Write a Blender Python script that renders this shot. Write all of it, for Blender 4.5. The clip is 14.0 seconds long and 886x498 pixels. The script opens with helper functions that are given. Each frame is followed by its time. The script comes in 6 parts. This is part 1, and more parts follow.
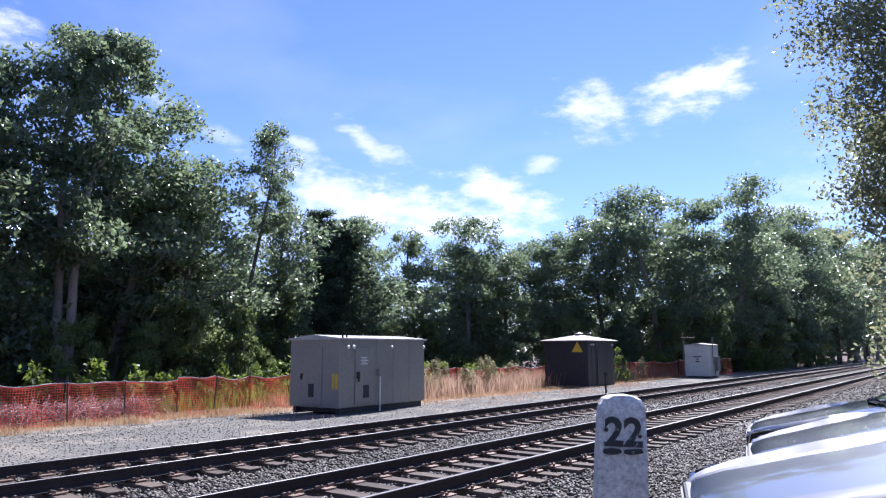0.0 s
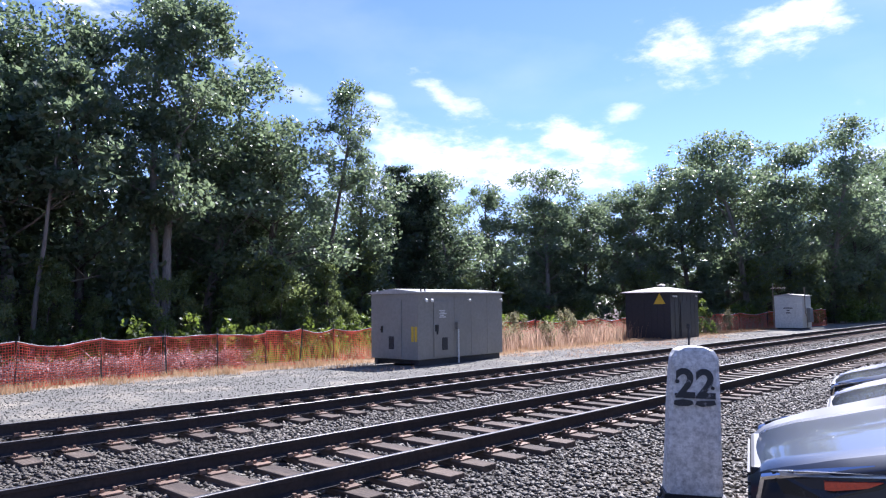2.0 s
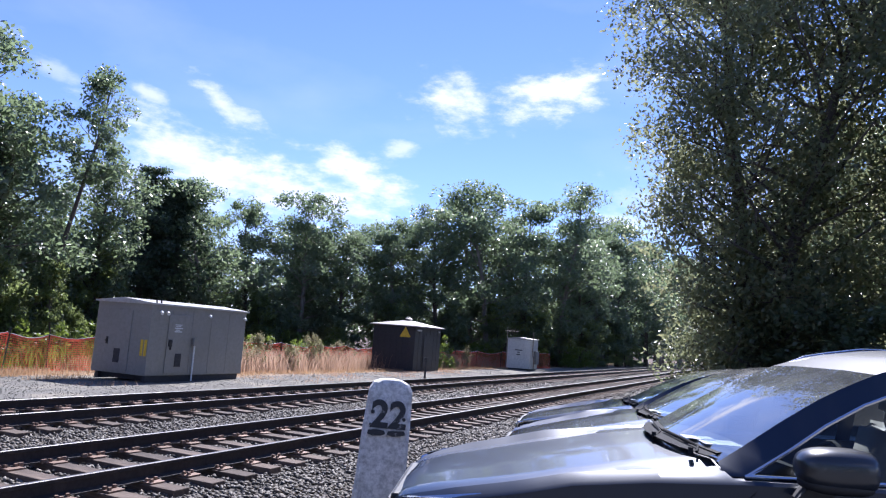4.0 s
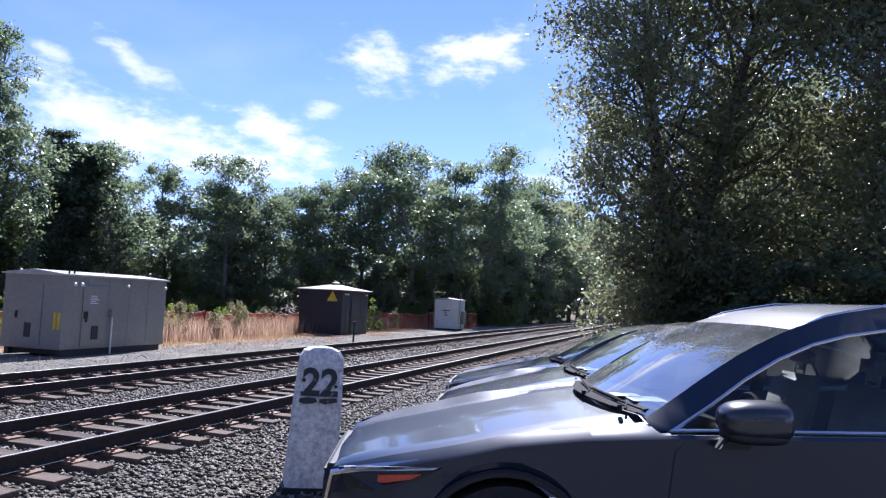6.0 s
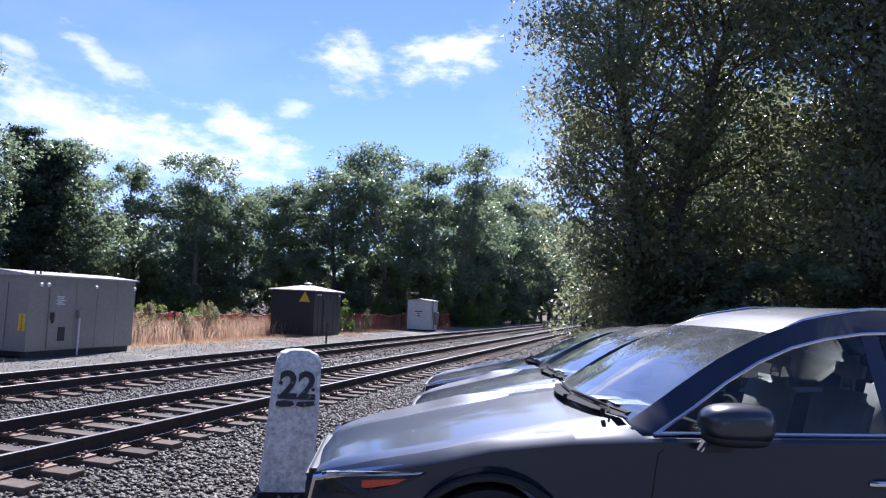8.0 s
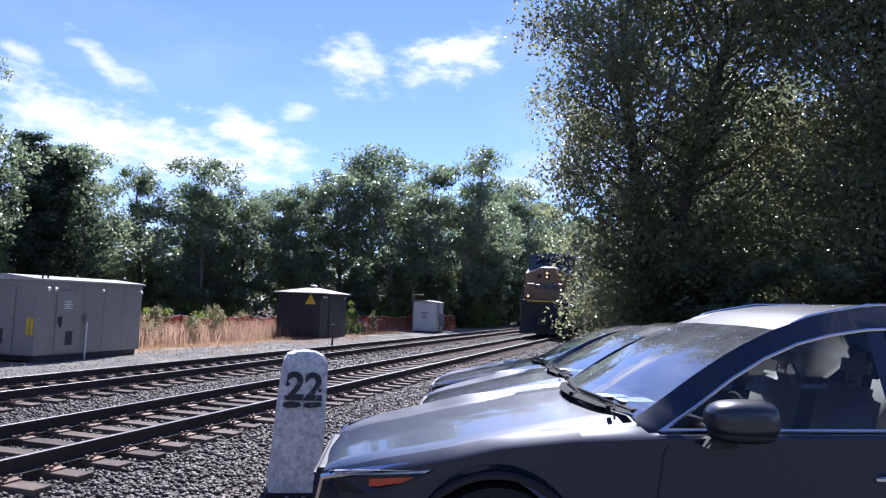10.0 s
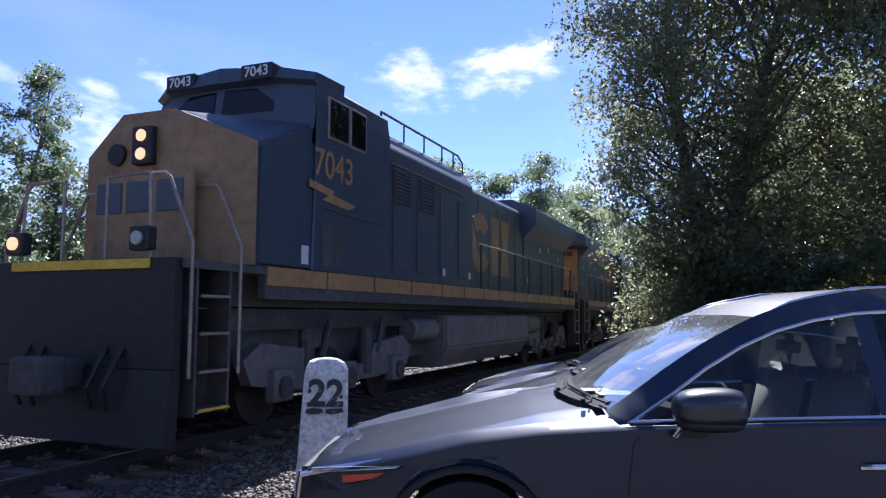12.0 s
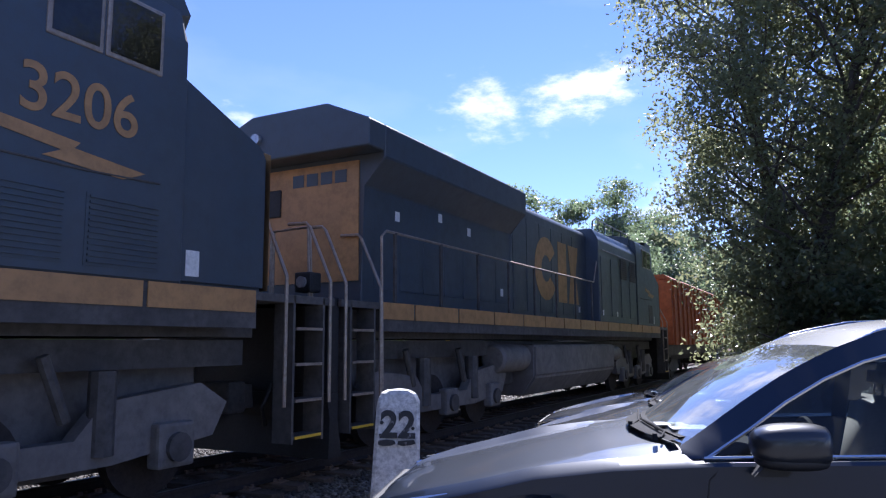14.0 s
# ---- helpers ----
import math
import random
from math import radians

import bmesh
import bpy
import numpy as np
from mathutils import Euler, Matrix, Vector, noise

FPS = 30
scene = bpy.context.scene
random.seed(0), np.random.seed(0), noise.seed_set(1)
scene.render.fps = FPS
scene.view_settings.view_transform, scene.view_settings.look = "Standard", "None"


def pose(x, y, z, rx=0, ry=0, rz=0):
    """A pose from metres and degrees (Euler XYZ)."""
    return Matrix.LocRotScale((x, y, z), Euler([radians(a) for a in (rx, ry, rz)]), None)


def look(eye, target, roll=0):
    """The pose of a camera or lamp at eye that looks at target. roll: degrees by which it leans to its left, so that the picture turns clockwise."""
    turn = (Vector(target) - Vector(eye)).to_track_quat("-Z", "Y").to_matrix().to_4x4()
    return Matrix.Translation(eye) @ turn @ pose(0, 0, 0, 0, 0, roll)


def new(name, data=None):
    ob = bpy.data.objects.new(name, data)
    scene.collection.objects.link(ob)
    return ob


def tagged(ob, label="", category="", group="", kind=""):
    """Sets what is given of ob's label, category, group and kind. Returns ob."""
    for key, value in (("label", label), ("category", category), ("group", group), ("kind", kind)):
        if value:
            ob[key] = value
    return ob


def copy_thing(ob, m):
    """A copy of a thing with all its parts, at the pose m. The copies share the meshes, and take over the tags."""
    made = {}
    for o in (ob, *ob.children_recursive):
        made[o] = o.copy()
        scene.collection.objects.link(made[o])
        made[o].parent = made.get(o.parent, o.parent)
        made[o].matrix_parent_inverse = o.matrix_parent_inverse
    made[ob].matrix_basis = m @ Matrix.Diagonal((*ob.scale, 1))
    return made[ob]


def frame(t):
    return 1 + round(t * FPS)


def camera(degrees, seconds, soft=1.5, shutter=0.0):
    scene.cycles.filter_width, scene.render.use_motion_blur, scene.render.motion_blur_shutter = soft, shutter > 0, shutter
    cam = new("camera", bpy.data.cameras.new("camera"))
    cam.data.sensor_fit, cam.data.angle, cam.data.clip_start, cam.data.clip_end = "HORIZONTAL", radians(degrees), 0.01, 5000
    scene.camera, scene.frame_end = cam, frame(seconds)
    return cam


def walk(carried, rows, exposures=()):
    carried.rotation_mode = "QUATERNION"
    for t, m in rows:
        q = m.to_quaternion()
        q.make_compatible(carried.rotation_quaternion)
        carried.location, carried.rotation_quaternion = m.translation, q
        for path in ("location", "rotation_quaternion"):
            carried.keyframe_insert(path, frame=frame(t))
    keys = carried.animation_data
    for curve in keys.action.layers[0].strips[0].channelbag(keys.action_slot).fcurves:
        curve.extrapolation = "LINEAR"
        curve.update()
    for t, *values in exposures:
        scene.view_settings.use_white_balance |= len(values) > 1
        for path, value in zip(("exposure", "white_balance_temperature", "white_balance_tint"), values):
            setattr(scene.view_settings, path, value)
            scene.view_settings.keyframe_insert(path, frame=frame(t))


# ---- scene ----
cam = camera(63.1, 14.0, soft=1.2)
PATH = [
    (0, (5.499, -2.22, 1.562), (4.318, -0.629, 1.84), -0.2),
    (0.5, (5.518, -2.249, 1.554), (4.263, -0.722, 1.856), -0.2),
    (1, (5.459, -2.209, 1.564), (4.032, -0.836, 1.845), -1.1),
    (1.5, (5.512, -2.184, 1.553), (3.988, -0.918, 1.823), -1.3),
    (2, (5.62, -2.168, 1.556), (4.261, -0.709, 1.708), -0.6),
    (2.5, (5.736, -2.154, 1.581), (4.565, -0.534, 1.652), 2.0),
    (3, (5.877, -2.16, 1.612), (4.766, -0.5, 1.712), 3.5),
    (3.5, (6.026, -2.06, 1.603), (5.08, -0.312, 1.816), 4.9),
    (4, (6.088, -2.062, 1.593), (5.264, -0.256, 1.834), 4.3),
    (6.5, (5.994, -2.035, 1.628), (5.382, -0.136, 1.765), 2.8),
    (7, (5.947, -2.033, 1.61), (5.359, -0.128, 1.756), 3.0),
    (7.5, (5.968, -2.04, 1.639), (5.41, -0.126, 1.792), 2.7),
    (10, (5.982, -2.068, 1.625), (5.411, -0.158, 1.782), 2.2),
    (10.5, (5.988, -2.07, 1.639), (5.391, -0.167, 1.796), 1.9),
    (11, (6.063, -2.038, 1.642), (5.432, -0.147, 1.804), 1.7),
    (11.5, (6.359, -1.939, 1.586), (5.676, -0.066, 1.751), 1.3),
    (12, (6.504, -1.963, 1.572), (5.76, -0.115, 1.754), 0.1),
    (12.5, (6.526, -1.992, 1.563), (5.742, -0.163, 1.761), 0.1),
    (13, (6.522, -1.977, 1.589), (5.706, -0.163, 1.801), 0.3),
    (13.5, (6.546, -1.948, 1.588), (5.67, -0.167, 1.83), 0.0),
    (14, (6.567, -1.934, 1.59), (5.637, -0.183, 1.851), -0.3),
]
walk(cam, [(t, look(eye, target, roll)) for t, eye, target, roll in PATH],
     [(0, 1.15), (1.0, 1.15), (2.0, 1.35), (2.5, 1.3), (3.5, 1.15), (11.3, 1.12), (12.0, 1.2), (14.0, 1.3)])

# ---- world and sun ----
SUN_AZ, SUN_EL = radians(-11), radians(46)      # azimuth from +y towards +x
sun_way = Vector((math.sin(SUN_AZ) * math.cos(SUN_EL), math.cos(SUN_AZ) * math.cos(SUN_EL), math.sin(SUN_EL)))
world = bpy.data.worlds.new("sky")
scene.world = world
world.use_nodes = True
wn, wl = world.node_tree.nodes, world.node_tree.links
wn.clear()
w_out = wn.new("ShaderNodeOutputWorld")
w_bg = wn.new("ShaderNodeBackground")
sky = wn.new("ShaderNodeTexSky")
sky.sky_type = "NISHITA"
sky.sun_disc = False
sky.sun_elevation = SUN_EL
sky.sun_rotation = SUN_AZ
sky.air_density, sky.dust_density, sky.ozone_density = 1.0, 0.0, 1.2
w_bg.inputs["Strength"].default_value = 0.063
w_co = wn.new("ShaderNodeTexCoord")


def wmath(op, a, b=None):
    n = wn.new("ShaderNodeMath")
    n.operation = op
    for i, v in enumerate((a, b)):
        if v is None:
            continue
        if isinstance(v, (int, float)):
            n.inputs[i].default_value = v
        else:
            wl.new(v, n.inputs[i])
    return n.outputs[0]


def wdot(vec):
    n = wn.new("ShaderNodeVectorMath")
    n.operation = "DOT_PRODUCT"
    wl.new(w_co.outputs["Generated"], n.inputs[0])
    n.inputs[1].default_value = vec
    return n.outputs["Value"]


w_noise = wn.new("ShaderNodeTexNoise")
w_noise.inputs["Scale"].default_value, w_noise.inputs["Detail"].default_value = 20.0, 9.0
w_noise.inputs["Roughness"].default_value = 0.62
w_map = wn.new("ShaderNodeMapping")
w_map.inputs["Scale"].default_value = (1.0, 1.0, 2.4)
wl.new(w_co.outputs["Generated"], w_map.inputs["Vector"])
wl.new(w_map.outputs["Vector"], w_noise.inputs["Vector"])
w_wob = wmath("SUBTRACT", w_noise.outputs[0], 0.5)
# clouds: direction, half width, half height, lean, density
CLOUDS = [((-0.269, 0.904, 0.332), 0.066, 0.030, 0.22, 1.0), ((-0.397, 0.863, 0.313), 0.046, 0.034, -0.35, 0.85),
          ((-0.655, 0.701, 0.282), 0.044, 0.013, -0.75, 0.7), ((-0.632, 0.729, 0.265), 0.034, 0.012, -0.25, 0.6),
          ((-0.605, 0.774, 0.187), 0.165, 0.034, -0.10, 0.9), ((-0.692, 0.692, 0.209), 0.095, 0.032, -0.45, 0.8), ((-0.516, 0.830, 0.211), 0.065, 0.026, -0.25, 0.95),
          ((-0.733, 0.662, 0.157), 0.11, 0.040, 0.0, 0.42), ((-0.714, 0.643, 0.276), 0.022, 0.009, -0.3, 0.6), ((-0.465, 0.849, 0.248), 0.022, 0.010, 0.2, 0.6),
          ((-0.182, 0.968, 0.171), 0.04, 0.016, 0.25, 0.6), ((-0.878, 0.300, 0.373), 0.075, 0.022, -0.2, 0.8), ((-0.816, 0.483, 0.318), 0.034, 0.014, -0.4, 0.4), ((-0.780, 0.559, 0.282), 0.026, 0.010, -0.3, 0.35),
          ((-0.10, 0.97, 0.20), 0.10, 0.05, 0.2, 0.4), ((0.55, 0.75, 0.35), 0.2, 0.05, 0.1, 0.8), ((0.8, -0.4, 0.4), 0.25, 0.06, 0.2, 0.8), ((-0.6, -0.7, 0.35), 0.3, 0.07, 0.1, 0.8)]
cover = None
for way, a, b, lean, dens in CLOUDS:
    d = Vector(way).normalized()
    side = d.cross(Vector((0, 0, 1))).normalized()
    up = side.cross(d)
    u = side * math.cos(lean) + up * math.sin(lean)
    v = up * math.cos(lean) - side * math.sin(lean)
    pu = wmath("DIVIDE", wmath("SUBTRACT", wdot(u), u.dot(d)), a * 1.15)
    pv = wmath("DIVIDE", wmath("SUBTRACT", wdot(v), v.dot(d)), b * 1.15)
    r = wmath("SQRT", wmath("ADD", wmath("MULTIPLY", pu, pu), wmath("MULTIPLY", pv, pv)))
    r = wmath("ADD", r, wmath("MULTIPLY", w_wob, 3.0))
    mr = wn.new("ShaderNodeMapRange")
    mr.interpolation_type = "SMOOTHERSTEP"
    wl.new(r, mr.inputs["Value"])
    mr.inputs["From Min"].default_value, mr.inputs["From Max"].default_value = 1.35, -0.15
    mr.inputs["To Min"].default_value, mr.inputs["To Max"].default_value = 0.0, dens
    front = wmath("MULTIPLY", mr.outputs[0], wmath("GREATER_THAN", wdot(d), 0.3))
    cover = front if cover is None else wmath("MAXIMUM", cover, front)
# thin high veil
w_veil = wn.new("ShaderNodeTexNoise")
w_veil.inputs["Scale"].default_value, w_veil.inputs["Detail"].default_value = 3.2, 6.0
wl.new(w_map.outputs["Vector"], w_veil.inputs["Vector"])
veil = wmath("MULTIPLY", wmath("MAXIMUM", wmath("SUBTRACT", w_veil.outputs[0], 0.50), 0.0), 0.55)
cover = wmath("MINIMUM", wmath("MAXIMUM", cover, veil), 1.0)
w_mix = wn.new("ShaderNodeMix")
w_mix.data_type = "RGBA"
wl.new(cover, w_mix.inputs["Factor"])
w_blue = wn.new("ShaderNodeMix")
w_blue.data_type, w_blue.blend_type = "RGBA", "MULTIPLY"
w_blue.inputs["Factor"].default_value = 1.0
w_blue.inputs["B"].default_value = (0.90, 0.94, 1.28, 1)
wl.new(sky.outputs["Color"], w_blue.inputs["A"])
wl.new(w_blue.outputs["Result"], w_mix.inputs["A"])
w_mix.inputs["B"].default_value = (9.2, 9.2, 10.0, 1)
wl.new(w_mix.outputs["Result"], w_bg.inputs["Color"])
wl.new(w_bg.outputs[0], w_out.inputs["Surface"])

sun_data = bpy.data.lights.new("sun", "SUN")
sun_data.energy, sun_data.angle, sun_data.color = 5.0, radians(0.53), (1.0, 0.95, 0.87)
sun_lamp = new("sun", sun_data)
sun_lamp.matrix_world = look(sun_way * 100, (0, 0, 0))
scene.view_settings.exposure = 1.15
scene.view_settings.use_white_balance = True
scene.view_settings.white_balance_temperature = 5650
scene.view_settings.white_balance_tint = 19

# ---- materials ----
def shader(name):
    m = bpy.data.materials.new(name)
    m.use_nodes = True
    return m, m.node_tree.nodes, m.node_tree.links, m.node_tree.nodes["Principled BSDF"]


def mix_rgb(nt, fac, a, b):
    n = nt.nodes.new("ShaderNodeMix")
    n.data_type = "RGBA"
    for sock, v in (("Factor", fac), ("A", a), ("B", b)):
        if isinstance(v, (tuple, list)):
            n.inputs[sock].default_value = (*v, 1) if len(v) == 3 else v
        elif isinstance(v, (int, float)):
            n.inputs[sock].default_value = v
        else:
            nt.links.new(v, n.inputs[sock])
    return n.outputs["Result"]


def noise_at(nt, scale, detail=6, rough=0.6, vec=None, stretch=None):
    n = nt.nodes.new("ShaderNodeTexNoise")
    n.inputs["Scale"].default_value, n.inputs["Detail"].default_value, n.inputs["Roughness"].default_value = scale, detail, rough
    if vec is None:
        vec = nt.nodes.new("ShaderNodeTexCoord").outputs["Object"]
    if stretch:
        mp = nt.nodes.new("ShaderNodeMapping")
        mp.inputs["Scale"].default_value = stretch
        nt.links.new(vec, mp.inputs["Vector"])
        vec = mp.outputs["Vector"]
    nt.links.new(vec, n.inputs["Vector"])
    return n.outputs[0]


def ramp(nt, fac, lo, hi):
    n = nt.nodes.new("ShaderNodeMapRange")
    n.inputs["From Min"].default_value, n.inputs["From Max"].default_value = lo, hi
    nt.links.new(fac, n.inputs["Value"])
    return n.outputs[0]


def bump(nt, b, height, strength, dist):
    n = nt.nodes.new("ShaderNodeBump")
    n.inputs["Strength"].default_value, n.inputs["Distance"].default_value = strength, dist
    nt.links.new(height, n.inputs["Height"])
    nt.links.new(n.outputs[0], b.inputs["Normal"])


def surface(name, col, col2=None, rough=0.6, metal=0.0, scale=6.0, big=0.7, grain=0.25, bumps=0.0, stretch=None, vary=0.0, coat=0.0, spec=0.5):
    """A material with stains at one scale and grain at another."""
    m, nodes, links, b = shader(name)
    nt = m.node_tree
    col2 = col2 or tuple(c * 0.72 for c in col)
    n1, n2 = noise_at(nt, big, 5, 0.65, stretch=stretch), noise_at(nt, scale, 8, 0.7, stretch=stretch)
    base = mix_rgb(nt, ramp(nt, n1, 0.35, 0.7), col, col2)
    out = mix_rgb(nt, ramp(nt, n2, 0.42, 0.75), base, tuple(c * (1 - grain) for c in col2))
    if vary:
        info = nodes.new("ShaderNodeObjectInfo")
        hsv = nodes.new("ShaderNodeHueSaturation")
        mr = nodes.new("ShaderNodeMapRange")
        mr.inputs["To Min"].default_value, mr.inputs["To Max"].default_value = 1 - vary, 1 + vary
        links.new(info.outputs["Random"], mr.inputs["Value"])
        links.new(mr.outputs[0], hsv.inputs["Value"])
        links.new(out, hsv.inputs["Color"])
        out = hsv.outputs[0]
    links.new(out, b.inputs["Base Color"])
    b.inputs["Metallic"].default_value = metal
    b.inputs["Coat Weight"].default_value = coat
    b.inputs["Specular IOR Level"].default_value = spec
    rr = nodes.new("ShaderNodeMapRange")
    links.new(n2, rr.inputs["Value"])
    rr.inputs["To Min"].default_value, rr.inputs["To Max"].default_value = max(rough - 0.12, 0.02), min(rough + 0.12, 1)
    links.new(rr.outputs[0], b.inputs["Roughness"])
    if bumps:
        bump(nt, b, n2, 0.6, bumps)
    return m


def island_mix(name, cols, rough=0.8, spec=0.3, sheer=0.0, sheer_col=(0.2, 0.3, 0.05), bumps=0.0):
    """Each loose piece takes its own colour from the list."""
    m, nodes, links, b = shader(name)
    nt = m.node_tree
    geo = nodes.new("ShaderNodeNewGeometry")
    cr = nodes.new("ShaderNodeValToRGB")
    cr.color_ramp.elements[0].color = (*cols[0], 1)
    cr.color_ramp.elements[1].color = (*cols[-1], 1)
    for i, c in enumerate(cols[1:-1], 1):
        e = cr.color_ramp.elements.new(i / (len(cols) - 1))
        e.color = (*c, 1)
    links.new(geo.outputs["Random Per Island"], cr.inputs[0])
    col = mix_rgb(nt, ramp(nt, noise_at(nt, 0.35, 3), 0.3, 0.75), cr.outputs[0], cols[0])
    links.new(col, b.inputs["Base Color"])
    b.inputs["Roughness"].default_value, b.inputs["Specular IOR Level"].default_value = rough, spec
    if bumps:
        bump(nt, b, noise_at(nt, 60, 4), 0.5, bumps)
    if sheer:
        tr = nodes.new("ShaderNodeBsdfTranslucent")
        links.new(mix_rgb(nt, 0.5, col, sheer_col), tr.inputs["Color"])
        mx = nodes.new("ShaderNodeMixShader")
        mx.inputs[0].default_value = sheer
        links.new(b.outputs[0], mx.inputs[1])
        links.new(tr.outputs[0], mx.inputs[2])
        links.new(mx.outputs[0], nodes["Material Output"].inputs["Surface"])
    return m


def glass(name, tint=(0.8, 0.86, 0.84), gloss=0.02, ior=1.52, pale_sheen=0.0, film=0.0):
    m, nodes, links, b = shader(name)
    nodes.remove(b)
    tr, gl, mx, fr = (nodes.new("ShaderNodeBsdfTransparent"), nodes.new("ShaderNodeBsdfGlossy"), nodes.new("ShaderNodeMixShader"), nodes.new("ShaderNodeFresnel"))
    tr.inputs["Color"].default_value = (*tint, 1)
    gl.inputs["Roughness"].default_value = gloss
    fr.inputs["IOR"].default_value = ior
    fac = fr.outputs[0]
    if film:
        ad = nodes.new("ShaderNodeMath")
        ad.operation, ad.use_clamp = "ADD", True
        links.new(fac, ad.inputs[0])
        ad.inputs[1].default_value = film
        fac = ad.outputs[0]
    links.new(fac, mx.inputs[0])
    links.new(tr.outputs[0], mx.inputs[1])
    links.new(gl.outputs[0], mx.inputs[2])
    out = mx.outputs[0]
    # patchy pale diffuse mixed in, standing in for bright sky sheen on the glass
    if pale_sheen:
        df, mz = nodes.new("ShaderNodeBsdfDiffuse"), nodes.new("ShaderNodeMixShader")
        df.inputs["Color"].default_value = (0.6, 0.62, 0.62, 1)
        sc = nodes.new("ShaderNodeMath")
        sc.operation = "MULTIPLY"
        links.new(noise_at(m.node_tree, 5, 5), sc.inputs[0])
        sc.inputs[1].default_value = pale_sheen * 2
        links.new(sc.outputs[0], mz.inputs[0])
        links.new(out, mz.inputs[1])
        links.new(df.outputs[0], mz.inputs[2])
        out = mz.outputs[0]
    links.new(out, nodes["Material Output"].inputs["Surface"])
    return m


def glow(name, col, power):
    m, nodes, links, b = shader(name)
    b.inputs["Base Color"].default_value = (*col, 1)
    b.inputs["Emission Color"].default_value = (*col, 1)
    b.inputs["Emission Strength"].default_value = power
    return m


M_LEAF = island_mix("leaf_green", [(0.066, 0.095, 0.060), (0.088, 0.122, 0.074), (0.108, 0.142, 0.082), (0.13, 0.155, 0.086)], 0.36, 0.75, 0.50, (0.42, 0.54, 0.27))
M_LEAF_Y = island_mix("leaf_turning", [(0.070, 0.100, 0.056), (0.095, 0.126, 0.062), (0.125, 0.145, 0.062), (0.20, 0.14, 0.06)], 0.36, 0.7, 0.52, (0.58, 0.60, 0.32))
M_LEAF_YOUNG = island_mix("young_leaf", [(0.075, 0.105, 0.045), (0.105, 0.142, 0.052), (0.135, 0.17, 0.058), (0.16, 0.18, 0.065)], 0.40, 0.6, 0.52, (0.50, 0.60, 0.20))
M_NEEDLE = island_mix("pine_needle", [(0.040, 0.060, 0.042), (0.055, 0.080, 0.052), (0.07, 0.095, 0.058)], 0.5, 0.4, 0.4, (0.20, 0.30, 0.14))
M_BRUSH = island_mix("brush_leaf", [(0.04, 0.07, 0.018), (0.09, 0.14, 0.03), (0.14, 0.18, 0.045), (0.17, 0.19, 0.06)], 0.45, 0.5, 0.5, (0.32, 0.42, 0.06))
M_BARK = surface("bark", (0.16, 0.135, 0.11), (0.08, 0.065, 0.055), 0.9, scale=14, big=1.5, bumps=0.02, stretch=(1, 1, 0.25))
M_BARK_PALE = surface("pale_bark", (0.30, 0.27, 0.235), (0.16, 0.14, 0.12), 0.9, scale=14, big=1.2, bumps=0.02, stretch=(1, 1, 0.25))
M_STONE = island_mix("ballast_stone", [(0.044, 0.036, 0.028), (0.092, 0.078, 0.060), (0.16, 0.138, 0.106), (0.28, 0.25, 0.20), (0.125, 0.090, 0.062)], 0.66, 0.4, bumps=0.004)
M_GRAVEL = island_mix("pale_gravel_stone", [(0.11, 0.104, 0.09), (0.155, 0.147, 0.127), (0.21, 0.20, 0.174)], 0.85, 0.3)
M_STRAW = island_mix("dry_grass", [(0.34, 0.20, 0.11), (0.48, 0.33, 0.19), (0.56, 0.43, 0.27), (0.40, 0.30, 0.15)], 0.8, 0.2, 0.4, (0.60, 0.40, 0.24))
M_WEED = island_mix("weed", [(0.26, 0.19, 0.12), (0.44, 0.29, 0.20), (0.56, 0.39, 0.30), (0.48, 0.38, 0.27)], 0.8, 0.2, 0.5, (0.66, 0.44, 0.32))
M_SEEDBUSH = island_mix("seeding_weed", [(0.16, 0.16, 0.08), (0.30, 0.28, 0.15), (0.42, 0.37, 0.24), (0.48, 0.36, 0.27)], 0.8, 0.2, 0.45, (0.5, 0.46, 0.26))
M_BRANCH = island_mix("dry_branch", [(0.22, 0.12, 0.11), (0.42, 0.25, 0.23), (0.60, 0.44, 0.40)], 0.8, 0.2)
M_RAIL = surface("rail_side_rust", (0.055, 0.043, 0.038), (0.030, 0.025, 0.024), 0.75, 0.15, scale=20, big=2, bumps=0.002)
M_RAILTOP = surface("rail_polished_head", (0.30, 0.29, 0.28), (0.21, 0.20, 0.19), 0.42, 1.0, scale=40, big=4)
M_TIE = surface("weathered_tie_wood", (0.165, 0.120, 0.086), (0.072, 0.052, 0.040), 0.9, grain=0.55, scale=14, big=1.2, bumps=0.012, stretch=(0.35, 3, 3), vary=0.3)
M_PLATE = surface("rusted_tie_plate", (0.30, 0.205, 0.145), (0.20, 0.13, 0.095), 0.65, 0.2, scale=30, big=5, bumps=0.002, vary=0.2)
M_POST = surface("whitewashed_stone", (0.86, 0.84, 0.80), (0.60, 0.58, 0.54), 0.85, scale=22, big=7.0, grain=0.55, bumps=0.012)
M_BLACK = surface("black_paint", (0.022, 0.022, 0.024), (0.012, 0.012, 0.013), 0.6, scale=30, big=4, grain=0.3)
def worn_paint(name, paint, under, scale, keep):
    """Paint that has flaked off in blotches."""
    m, nodes, links, b = shader(name)
    nt = m.node_tree
    n = noise_at(nt, scale, 8, 0.75)
    links.new(mix_rgb(nt, ramp(nt, n, keep, keep + 0.10), paint, under), b.inputs["Base Color"])
    b.inputs["Roughness"].default_value = 0.85
    bump(nt, b, n, 0.4, 0.003)
    return m


